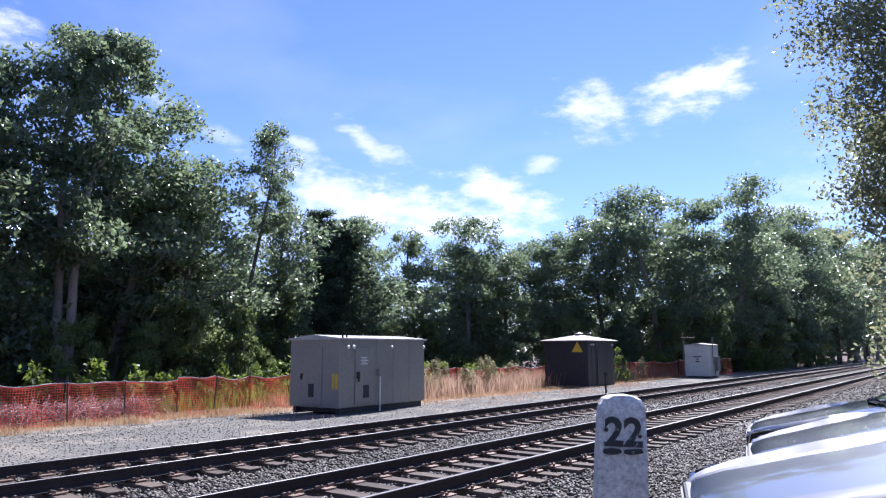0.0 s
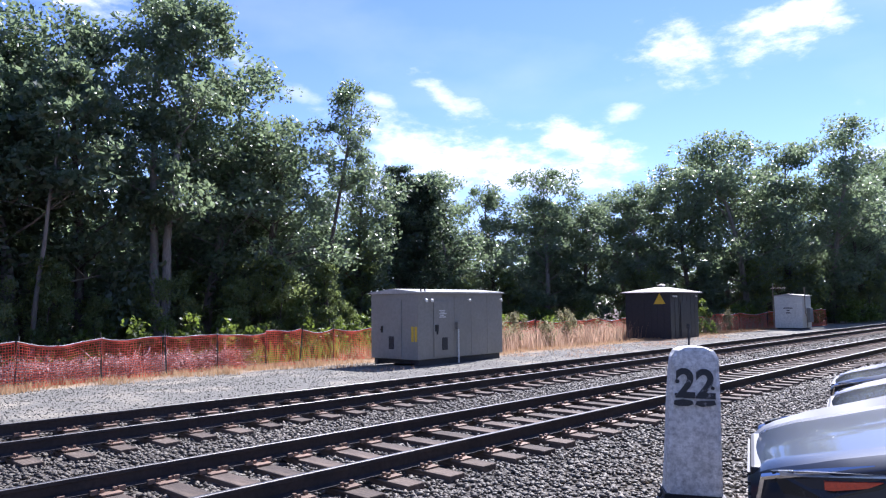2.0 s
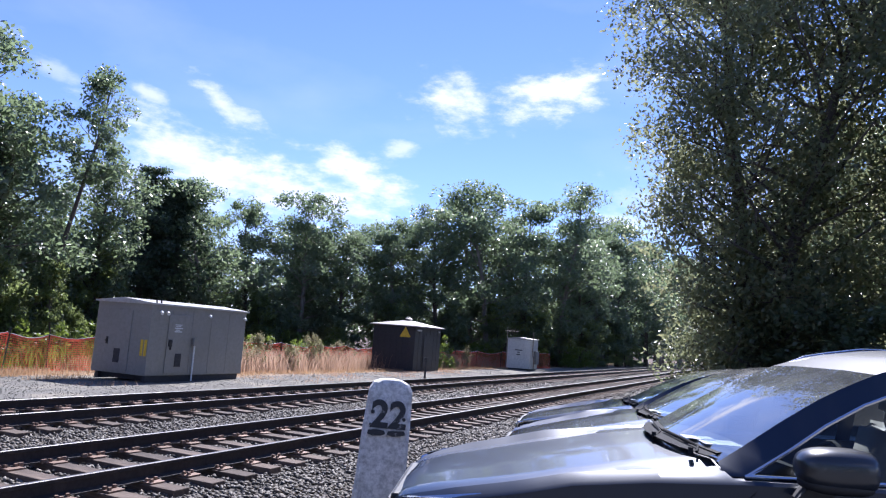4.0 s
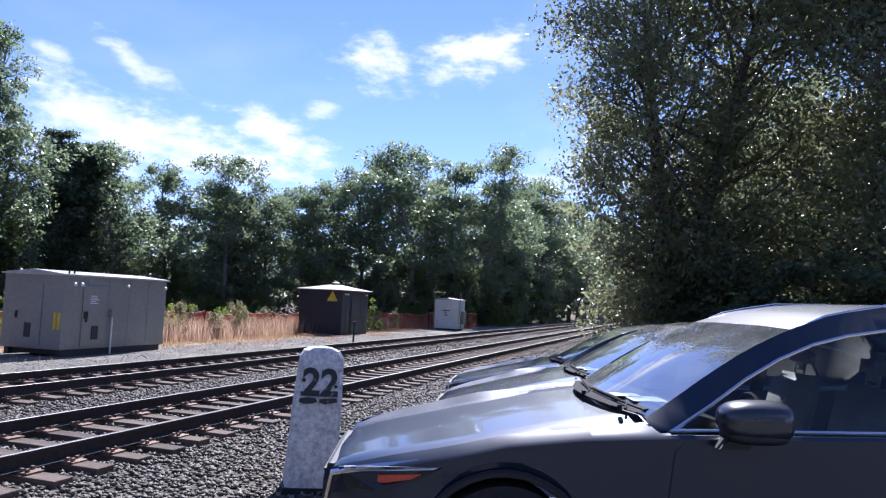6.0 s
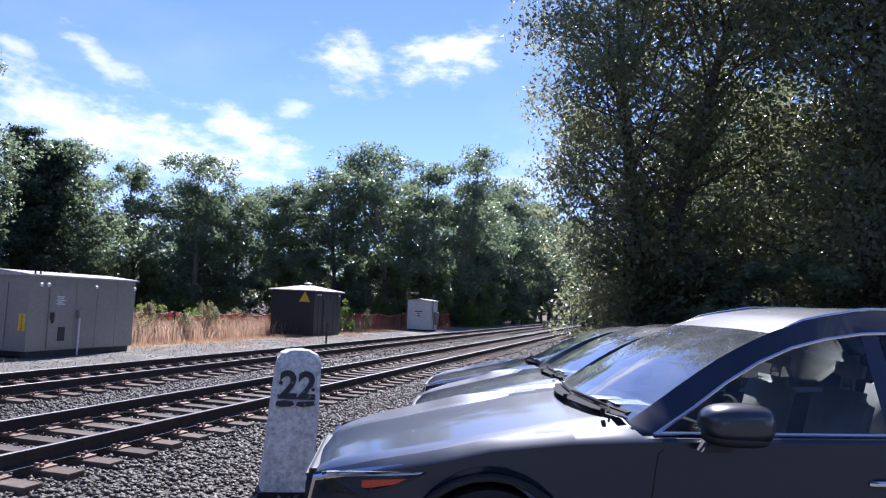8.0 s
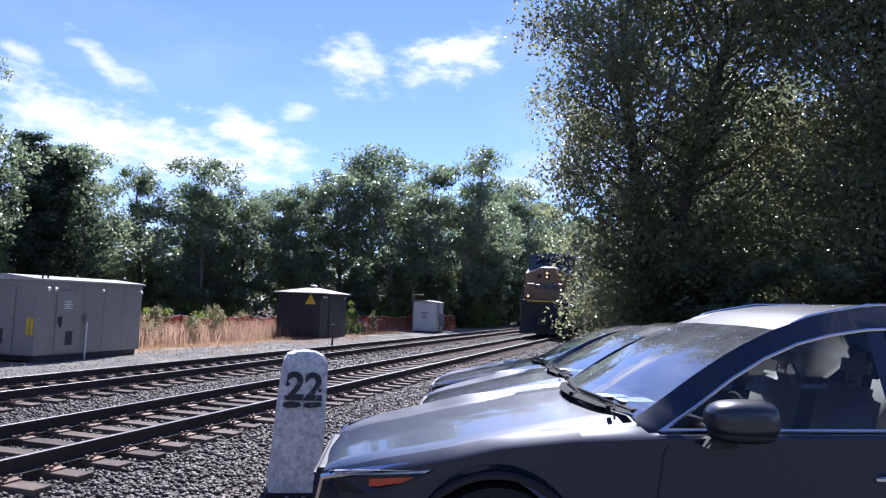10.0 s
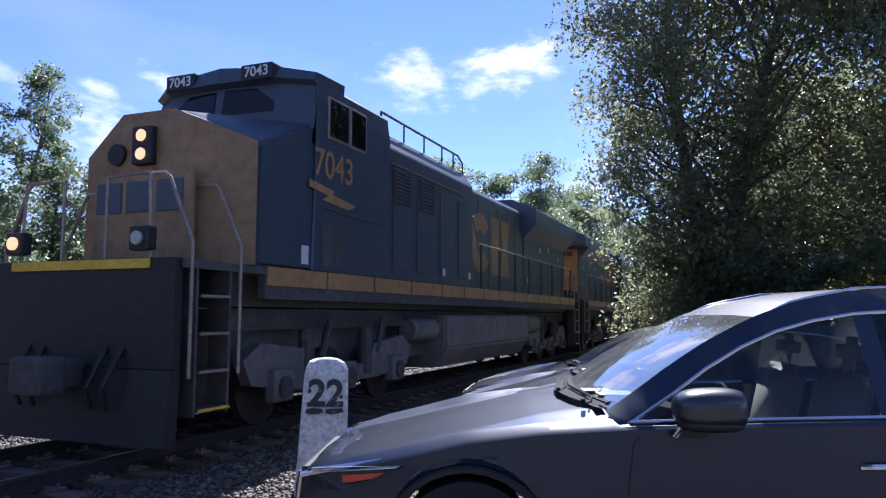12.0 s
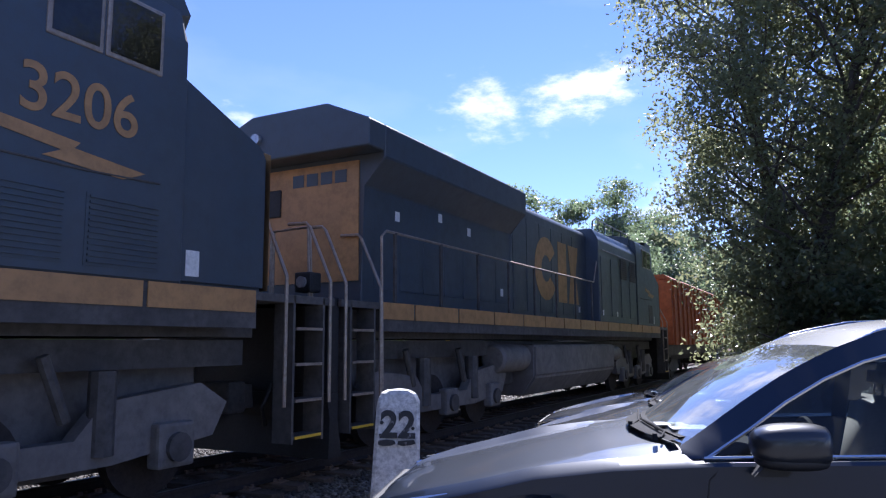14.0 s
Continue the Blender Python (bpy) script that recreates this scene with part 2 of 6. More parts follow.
M_PAINTED22 = worn_paint("worn_black_stencil", (0.045, 0.045, 0.046), (0.55, 0.54, 0.52), 11, 0.56)
M_SHED = surface("grey_shed_steel", (0.275, 0.262, 0.232), (0.23, 0.219, 0.193), 0.55, scale=8, big=0.6, grain=0.12, bumps=0.001)
M_SHED_ROOF = surface("pale_shed_roof", (0.48, 0.47, 0.44), (0.38, 0.37, 0.35), 0.5, scale=10, big=0.8)
M_DARKSHED = surface("charcoal_shed_steel", (0.030, 0.030, 0.036), (0.02, 0.02, 0.025), 0.5, scale=8, big=0.7)
M_REDROOF = surface("weathered_roof_sheet", (0.36, 0.31, 0.29), (0.24, 0.19, 0.18), 0.6, scale=7, big=0.8)
M_CAB_WHITE = surface("off_white_cabinet", (0.70, 0.69, 0.62), (0.58, 0.57, 0.51), 0.55, scale=9, big=0.8)
M_SKID = surface("dark_skid_steel", (0.05, 0.05, 0.055), None, 0.7, scale=12, big=1)
M_YELLOW = surface("yellow_marker", (0.75, 0.50, 0.04), (0.62, 0.40, 0.03), 0.5, scale=20, big=3)
M_WHITEPAINT = surface("white_paint", (0.78, 0.78, 0.76), (0.65, 0.65, 0.63), 0.5, scale=20, big=3)
M_NET = island_mix("orange_safety_net", [(0.66, 0.10, 0.06), (0.76, 0.16, 0.10), (0.70, 0.13, 0.08)], 0.5, 0.4, 0.42, (0.90, 0.22, 0.15))
M_FENCEPOST = surface("fence_post_steel", (0.06, 0.065, 0.055), None, 0.7, scale=20, big=2)
M_BLUE = surface("dark_blue_loco_paint", (0.046, 0.066, 0.090), (0.066, 0.078, 0.092), 0.42, scale=5, big=0.5, grain=0.25, spec=0.5)
M_LOCOYEL = surface("dusty_loco_yellow", (0.46, 0.25, 0.095), (0.36, 0.20, 0.082), 0.5, scale=6, big=0.8, grain=0.3)
M_NOSE = surface("grimy_nose_yellow", (0.33, 0.20, 0.09), (0.24, 0.15, 0.075), 0.55, scale=6, big=0.8, grain=0.35)
M_LOCOBLK = surface("dusty_running_gear", (0.105, 0.098, 0.092), (0.055, 0.052, 0.050), 0.75, scale=8, big=1.2, grain=0.3)
M_TANK = surface("dusty_fuel_tank", (0.21, 0.192, 0.176), (0.13, 0.12, 0.112), 0.65, scale=6, big=0.8)
M_RAILING = surface("worn_handrail", (0.38, 0.32, 0.26), (0.25, 0.20, 0.165), 0.4, 0.3, scale=20, big=3)
M_ORANGE = surface("orange_freight_paint", (0.50, 0.14, 0.04), (0.36, 0.10, 0.035), 0.6, scale=5, big=0.5, grain=0.3)
M_GLASS = glass("cab_glass", (0.25, 0.27, 0.27))
M_CARGLASS = glass("car_glass", (0.44, 0.50, 0.50))
M_SCREEN = glass("windshield_glass", (0.50, 0.60, 0.60), 0.015, 1.52, 0.10, 0.30)
M_HEAD = glow("lit_headlight", (1.0, 0.58, 0.28), 0.5)
M_CAR = surface("dark_blue_grey_metallic", (0.006, 0.014, 0.031), (0.007, 0.015, 0.033), 0.42, 0.20, scale=300, big=40, grain=0.1, coat=0.7, spec=0.35)
M_CAR2 = surface("black_metallic", (0.008, 0.012, 0.022), (0.009, 0.013, 0.024), 0.38, 0.3, scale=300, big=40, grain=0.1, coat=1.0, spec=0.4)
M_MIRRORCAP = surface("dark_grey_mirror_cap", (0.045, 0.047, 0.050), (0.04, 0.042, 0.046), 0.34, 0.5, scale=300, big=40, grain=0.1, coat=0.6)
M_CHROME = surface("bright_trim", (0.75, 0.76, 0.78), (0.7, 0.7, 0.72), 0.12, 1.0, scale=60, big=5, grain=0.05)
M_TRIM = surface("black_plastic", (0.018, 0.018, 0.019), None, 0.55, scale=60, big=5)
M_TYRE = surface("tyre_rubber", (0.02, 0.02, 0.02), None, 0.85, scale=40, big=6, bumps=0.002)
M_SEAT = surface("pale_seat_leather", (0.36, 0.34, 0.31), (0.29, 0.275, 0.25), 0.55, scale=60, big=6)
M_DASH = surface("dark_dash", (0.03, 0.03, 0.032), None, 0.85, scale=80, big=6, spec=0.15)
M_PAPER = surface("white_paper", (0.8, 0.8, 0.78), None, 0.8, scale=40, big=5)
M_LENS = surface("clear_lamp_lens", (0.62, 0.64, 0.66), (0.4, 0.4, 0.42), 0.12, 0.5, scale=30, big=8)
M_AMBER = surface("orange_reflector", (0.70, 0.09, 0.035), (0.55, 0.07, 0.03), 0.25, scale=50, big=6)
M_SMOKE = surface("lamp_housing", (0.02, 0.02, 0.022), None, 0.25, scale=30, big=6)

# ---- building helpers ----
def part(name, bm, material, parent=None, label="", smooth=False):
    """Links a bmesh as one mesh object, under a thing or part if one is given."""
    me = bpy.data.meshes.new(name)
    bmesh.ops.recalc_face_normals(bm, faces=bm.faces)
    bm.to_mesh(me)
    bm.free()
    me.materials.append(material)
    if smooth:
        me.shade_smooth()
    ob = new(name, me)
    ob.parent = parent
    if label:
        ob["label"] = label
    return ob


def raw(name, verts, faces, material, parent=None, smooth=False):
    """A mesh from numpy corners and quads or triangles."""
    verts, faces = np.asarray(verts, np.float32), np.asarray(faces, np.int32)
    me = bpy.data.meshes.new(name)
    n, k = faces.shape
    me.vertices.add(len(verts))
    me.vertices.foreach_set("co", verts.ravel())
    me.loops.add(n * k)
    me.loops.foreach_set("vertex_index", faces.ravel())
    me.polygons.add(n)
    me.polygons.foreach_set("loop_start", np.arange(0, n * k, k, dtype=np.int32))
    me.update(calc_edges=True)
    me.materials.append(material)
    if smooth:
        me.shade_smooth()
    ob = new(name, me)
    ob.parent = parent
    return ob


def empty(name, m, label="", category="", group=""):
    ob = new(name)
    ob.empty_display_size = 0.2
    ob.matrix_basis = m
    return tagged(ob, label, category, group)


def box(bm, x0, x1, y0, y1, z0, z1, bev=0.0):
    r = bmesh.ops.create_cube(bm, size=1.0, matrix=Matrix.Translation(((x0 + x1) / 2, (y0 + y1) / 2, (z0 + z1) / 2)) @ Matrix.Diagonal((abs(x1 - x0), abs(y1 - y0), abs(z1 - z0), 1)))
    if bev:
        es = list({e for v in r["verts"] for e in v.link_edges})
        bmesh.ops.bevel(bm, geom=es, offset=bev, segments=2, affect="EDGES", profile=0.6)
    return bm


def cyl(bm, p, q, r1, r2=None, n=12):
    p, q = Vector(p), Vector(q)
    m = Matrix.Translation((p + q) / 2) @ (q - p).to_track_quat("Z", "Y").to_matrix().to_4x4()
    bmesh.ops.create_cone(bm, cap_ends=True, segments=n, radius1=r1, radius2=r1 if r2 is None else r2, depth=(q - p).length, matrix=m)
    return bm


def tube(bm, pts, r, n=6):
    """A round rod that follows the points."""
    pts = [Vector(p) for p in pts]
    rings = []
    for i, p in enumerate(pts):
        d = (pts[min(i + 1, len(pts) - 1)] - pts[max(i - 1, 0)]).normalized()
        a = d.orthogonal().normalized() if i == 0 else (rings_a - d * rings_a.dot(d)).normalized()
        rings_a = a
        b = d.cross(a)
        rr = r[i] if isinstance(r, (list, tuple)) else r
        rings.append([bm.verts.new(p + (a * math.cos(k * math.tau / n) + b * math.sin(k * math.tau / n)) * rr) for k in range(n)])
    for r0, r1 in zip(rings, rings[1:]):
        for k in range(n):
            bm.faces.new((r0[k], r0[(k + 1) % n], r1[(k + 1) % n], r1[k]))
    bm.faces.new(rings[0][::-1])
    bm.faces.new(rings[-1])
    return bm


def prism(bm, outline, lo, hi, axis="x"):
    """An outline of two coordinates, drawn out along the axis."""
    def at(a, b, c):
        return (c, a, b) if axis == "x" else (a, c, b) if axis == "y" else (a, b, c)
    va = [bm.verts.new(at(a, b, lo)) for a, b in outline]
    vb = [bm.verts.new(at(a, b, hi)) for a, b in outline]
    n = len(outline)
    bm.faces.new(va)
    bm.faces.new(vb[::-1])
    for i in range(n):
        bm.faces.new((va[i], va[(i + 1) % n], vb[(i + 1) % n], vb[i]))
    return bm


def loft(bm, sections, close_ends=True):
    rings = [[bm.verts.new(p) for p in s] for s in sections]
    n = len(rings[0])
    for a, b in zip(rings, rings[1:]):
        for k in range(n - 1):
            bm.faces.new((a[k], a[k + 1], b[k + 1], b[k]))
    return bm


def writing(name, text, size, m, material, parent=None, depth=0.004, bold=0.0):
    """Raised characters in the built-in font, as a mesh."""
    cu = bpy.data.curves.new(name, "FONT")
    cu.body, cu.size, cu.extrude, cu.align_x, cu.align_y = text, size, depth, "CENTER", "CENTER"
    cu.offset = bold
    tmp = bpy.data.objects.new(name, cu)
    scene.collection.objects.link(tmp)
    dg = bpy.context.evaluated_depsgraph_get()
    me = bpy.data.meshes.new_from_object(tmp.evaluated_get(dg))
    bpy.data.objects.remove(tmp)
    bpy.data.curves.remove(cu)
    me.materials.clear()
    me.materials.append(material)
    ob = new(name, me)
    ob.parent = parent
    ob.matrix_basis = m
    return ob


def step(a, b, x):
    t = min(max((x - a) / (b - a), 0.0), 1.0)
    return t * t * (3 - 2 * t)


def land(x, y):
    """Height of the ground."""
    z = -0.26 + 0.0 * y
    z += -0.22 * step(-6.9, -8.6, x) - 0.12 * step(-11, -16, x) - 0.5 * step(-16, -24, x)
    z += 0.30 * step(3.4, 4.4, x)
    z += 0.035 * noise.noise((x * 0.35, y * 0.35, 0)) * step(-7.5, -10, x)
    return z


# ---- ground ----
def build_ground():
    def spread(a, b, fine_a, fine_b, d):
        v, out, s = fine_a, [], d
        while v > a:
            s *= 1.35
            v -= s
            out.append(max(v, a))
        out = out[::-1] + list(np.arange(fine_a, fine_b, d))
        v, s = out[-1], d
        while v < b:
            s *= 1.35
            v += s
            out.append(min(v, b))
        return out
    xs, ys = spread(-1500, 1500, -30, 14, 0.4), spread(-1500, 1500, -6, 60, 0.8)
    verts = [(x, y, land(x, y)) for y in ys for x in xs]
    nx = len(xs)
    faces = [(j * nx + i, j * nx + i + 1, (j + 1) * nx + i + 1, (j + 1) * nx + i) for j in range(len(ys) - 1) for i in range(nx - 1)]
    m, nodes, links, b = shader("ground_gravel_and_earth")
    nt = m.node_tree
    co = nodes.new("ShaderNodeTexCoord").outputs["Object"]
    sep = nodes.new("ShaderNodeSeparateXYZ")
    links.new(co, sep.inputs[0])
    wob = noise_at(nt, 0.5, 5, 0.65, co)
    sh = nodes.new("ShaderNodeMath")
    sh.operation = "MULTIPLY_ADD"
    links.new(wob, sh.inputs[0])
    sh.inputs[1].default_value = 3.2
    links.new(sep.outputs["X"], sh.inputs[2])
    xw = sh.outputs[0]
    vor = nodes.new("ShaderNodeTexVoronoi")
    vor.inputs["Scale"].default_value = 17
    links.new(co, vor.inputs["Vector"])
    stone = mix_rgb(nt, vor.outputs["Color"], (0.035, 0.030, 0.026), (0.15, 0.134, 0.115))
    pale = mix_rgb(nt, ramp(nt, noise_at(nt, 28, 6, 0.8, co), 0.35, 0.7), (0.185, 0.176, 0.152), (0.125, 0.119, 0.103))
    pale = mix_rgb(nt, ramp(nt, noise_at(nt, 0.6, 4, 0.6, co), 0.5, 0.75), pale, (0.33, 0.29, 0.22))
    straw = mix_rgb(nt, ramp(nt, noise_at(nt, 7, 6, 0.75, co), 0.35, 0.7), (0.40, 0.29, 0.18), (0.24, 0.17, 0.11))
    soil = mix_rgb(nt, noise_at(nt, 4, 6, 0.7, co), (0.06, 0.042, 0.034), (0.15, 0.10, 0.08))
    col = mix_rgb(nt, ramp(nt, xw, -5.4, -6.4), stone, pale)
    ym = nodes.new("ShaderNodeMapRange")
    links.new(sep.outputs["Y"], ym.inputs["Value"])
    ym.inputs["From Min"].default_value, ym.inputs["From Max"].default_value = 11.0, 22.0
    ym.inputs["To Min"].default_value, ym.inputs["To Max"].default_value = 3.4, 0.0
    xs_ = nodes.new("ShaderNodeMath")
    links.new(xw, xs_.inputs[0])
    links.new(ym.outputs[0], xs_.inputs[1])
    col = mix_rgb(nt, ramp(nt, xs_.outputs[0], -10.2, -11.2), col, straw)
    col = mix_rgb(nt, ramp(nt, xw, -14.4, -16.0), col, soil)
    lot = mix_rgb(nt, ramp(nt, noise_at(nt, 40, 5, 0.8, co), 0.35, 0.7), (0.15, 0.147, 0.143), (0.10, 0.098, 0.096))
    col = mix_rgb(nt, ramp(nt, xw, 5.8, 6.3), col, lot)
    links.new(col, b.inputs["Base Color"])
    b.inputs["Roughness"].default_value = 0.92
    b.inputs["Specular IOR Level"].default_value = 0.25
    bump(nt, b, vor.outputs["Distance"], 0.8, 0.03)
    return tagged(raw("ground", verts, faces, m, smooth=True), "gravel, dry grass and forest floor ground", "ground", kind="structure")


build_ground()


# ---- tracks ----
TIE_STEP = 0.545


def build_track(name, xc, label):
    track = tagged(empty(name, pose(xc, 0, 0)), label, "railway track", kind="structure")
    prof = [(-0.068, -0.17), (-0.068, -0.158), (-0.010, -0.13), (-0.010, -0.045), (-0.036, -0.035), (-0.036, -0.003), (0.036, -0.003), (0.036, -0.035), (0.010, -0.045), (0.010, -0.13), (0.068, -0.158), (0.068, -0.17)]
    for s in (-0.7525, 0.7525):
        bm = bmesh.new()
        prism(bm, [(a + s, z) for a, z in prof], -60, 260, "y")
        rail = part("rail", bm, M_RAIL, track)
        bm = bmesh.new()
        prism(bm, [(s - 0.020, -0.004), (s + 0.020, -0.004), (s + 0.016, 0.0), (s - 0.016, 0.0)], -60, 260, "y")
        part("running_surface", bm, M_RAILTOP, rail, "polished steel rail head")
    # one tie, one plate with its spikes: shared by all
    bm = bmesh.new()
    box(bm, -1.3, 1.3, -0.115, 0.115, -0.36, -0.185, 0.012)
    tie_ob = part("tie", bm, M_TIE, track)
    bm = bmesh.new()
    box(bm, -0.19, 0.19, -0.10, 0.10, -0.186, -0.168, 0.004)
    for sx in (-0.085, 0.085, 0.15):
        for sy in (-0.06, 0.06):
            if sx == 0.15 and sy > 0:
                continue
            box(bm, sx - 0.016, sx + 0.016, sy - 0.016, sy + 0.016, -0.168, -0.135)
    for sy in (-0.13, 0.13):
        box(bm, -0.085, -0.045, sy - 0.03, sy + 0.03, -0.18, -0.135)
    plate_ob = part("tie_plate", bm, M_PLATE, track)
    me_tie, me_plate = tie_ob.data, plate_ob.data
    rng = random.Random(5 if xc > -2 else 9)
    far_ties, far_plates = bmesh.new(), bmesh.new()
    first = True
    for i in range(-12, 260):
        y = i * TIE_STEP + 0.2
        near = -3 < y < 45
        dx, turn = rng.uniform(-0.06, 0.06), rng.uniform(-0.9, 0.9)
        if near:
            if first:
                t_ob, first = tie_ob, False
            else:
                t_ob = new("tie", me_tie)
                t_ob.parent = track
            t_ob.matrix_basis = pose(dx, y, rng.uniform(-0.012, 0.0), 0, 0, turn)
        else:
            box(far_ties, -1.3, 1.3, y - 0.115, y + 0.115, -0.36, -0.185)
        for k, s in enumerate((-0.7525, 0.7525)):
            if near and y < 38:
                if plate_ob is not None:
                    p_ob, plate_ob = plate_ob, None
                else:
                    p_ob = new("tie_plate", me_plate)
                    p_ob.parent = track
                p_ob.matrix_basis = pose(s, y, 0.0, 0, 0, 0 if k else 180)
            elif y < 90:
                box(far_plates, s - 0.19, s + 0.19, y - 0.1, y + 0.1, -0.186, -0.165)
    part("far_ties", far_ties, M_TIE, track)["kind"] = "stuff"
    part("far_tie_plates", far_plates, M_PLATE, track)["kind"] = "stuff"


build_track("near_track", -0.7525, "railway track with rusted rails on weathered wooden ties in ballast")
build_track("far_track", -4.7525, "second railway track, rusted rails on half-buried wooden ties")


# ---- loose stone ----
ROCK = np.array([(1, 0, 0), (-1, 0, 0), (0, 1, 0), (0, -1, 0), (0, 0, 1), (0, 0, -1)], float)
ROCK_F = np.array([(0, 2, 4), (2, 1, 4), (1, 3, 4), (3, 0, 4), (2, 0, 5), (1, 2, 5), (3, 1, 5), (0, 3, 5)])


def scatter_stones(name, count, xr, yr, size, material, label, seed, avoid=None, power=1.0, lift=0.35):
    rng = np.random.default_rng(seed)
    x = rng.uniform(*xr, count)
    y = yr[0] + (yr[1] - yr[0]) * rng.uniform(0, 1, count) ** power
    if avoid is not None:
        keep = avoid(x, y)
        x, y = x[keep], y[keep]
    n = len(x)
    z = np.array([land(a, b) for a, b in zip(x, y)])
    s = size * rng.uniform(0.55, 1.35, n)
    v = ROCK[None] * rng.uniform(0.6, 1.25, (n, 6, 1)) + rng.uniform(-0.28, 0.28, (n, 6, 3))
    v *= np.array([1.15, 0.8, 0.58])
    ang, tilt = rng.uniform(0, math.tau, n), rng.uniform(-0.7, 0.7, n)
    c, sn, ct, st = np.cos(ang)[:, None], np.sin(ang)[:, None], np.cos(tilt)[:, None], np.sin(tilt)[:, None]
    vx, vy, vz = v[..., 0], v[..., 1], v[..., 2]
    vy, vz = vy * ct - vz * st, vy * st + vz * ct
    vx, vy = vx * c - vy * sn, vx * sn + vy * c
    out = np.stack([vx * s[:, None] + x[:, None], vy * s[:, None] + y[:, None], vz * s[:, None] + (z + s * lift)[:, None]], -1).reshape(-1, 3)
    faces = (ROCK_F[None] + np.arange(n)[:, None, None] * 6).reshape(-1, 3)
    return tagged(raw(name, out, faces, material), label, "gravel", kind="stuff")


def off_ties(x, y):
    """Keeps stones off the tops of the ties and the rails."""
    ph = np.abs((y - 0.2 + TIE_STEP / 2) % TIE_STEP - TIE_STEP / 2) < 0.10
    on = ((np.abs(x + 0.7525) < 1.30) | ((np.abs(x + 4.7525) < 1.27)))
    bare = np.random.default_rng(3).uniform(0, 1, len(x)) < 0.93
    rail = np.zeros(len(x), bool)
    for r in (0, -1.505, -4.0, -5.505):
        rail |= np.abs(x - r) < 0.09
    return ~(ph & on & bare) & ~rail


scatter_stones("near_ballast", 72000, (-7.0, 3.9), (-1.5, 16), 0.036, M_STONE, "crushed grey ballast stones between and beside the rails", 11, off_ties)
scatter_stones("far_ballast", 38000, (-7.2, 3.6), (16, 48), 0.052, M_STONE, "crushed grey ballast stones along the track", 12, off_ties, 1.5)
scatter_stones("access_road_gravel", 23000, (-15.3, -7.0), (-3, 45), 0.019, M_GRAVEL, "pale crushed gravel of the access road", 13, None, 1.4)

# ---- trees ----
def leaf_cloud(centres, radii, per, size, rng, flat=0.75):
    """Small folded leaves round each centre."""
    n = len(centres) * per
    c = np.repeat(np.asarray(centres), per, 0)
    r = np.repeat(np.asarray(radii), per)
    d = rng.normal(0, 1, (n, 3))
    d /= np.linalg.norm(d, axis=1)[:, None]
    p = c + d * (r * rng.uniform(0.15, 1.0, n) ** 0.6)[:, None] * np.array([1, 1, flat])
    a = rng.normal(0, 1, (n, 3))
    a /= np.linalg.norm(a, axis=1)[:, None]
    nb = rng.normal(0, 1, (n, 3)) + np.array([0, 0, 0.9])
    b = np.cross(nb, a)
    b /= np.linalg.norm(b, axis=1)[:, None] + 1e-6
    s = (size * rng.uniform(0.6, 1.4, n))[:, None]
    v = np.stack([p - a * s * 0.6, p + b * s * 0.36, p + a * s * 0.7, p - b * s * 0.36], 1).reshape(-1, 3)
    f = np.arange(n * 4).reshape(-1, 4)
    return v, f


def limb(start, way, length, rng, n=5, droop=0.0, wander=0.25):
    pts, p, d = [Vector(start)], Vector(start), Vector(way).normalized()
    for i in range(n):
        d = (d + Vector((rng.uniform(-1, 1), rng.uniform(-1, 1), rng.uniform(-0.6, 0.8) - droop)) * wander).normalized()
        p = p + d * (length / n)
        pts.append(p.copy())
    return pts


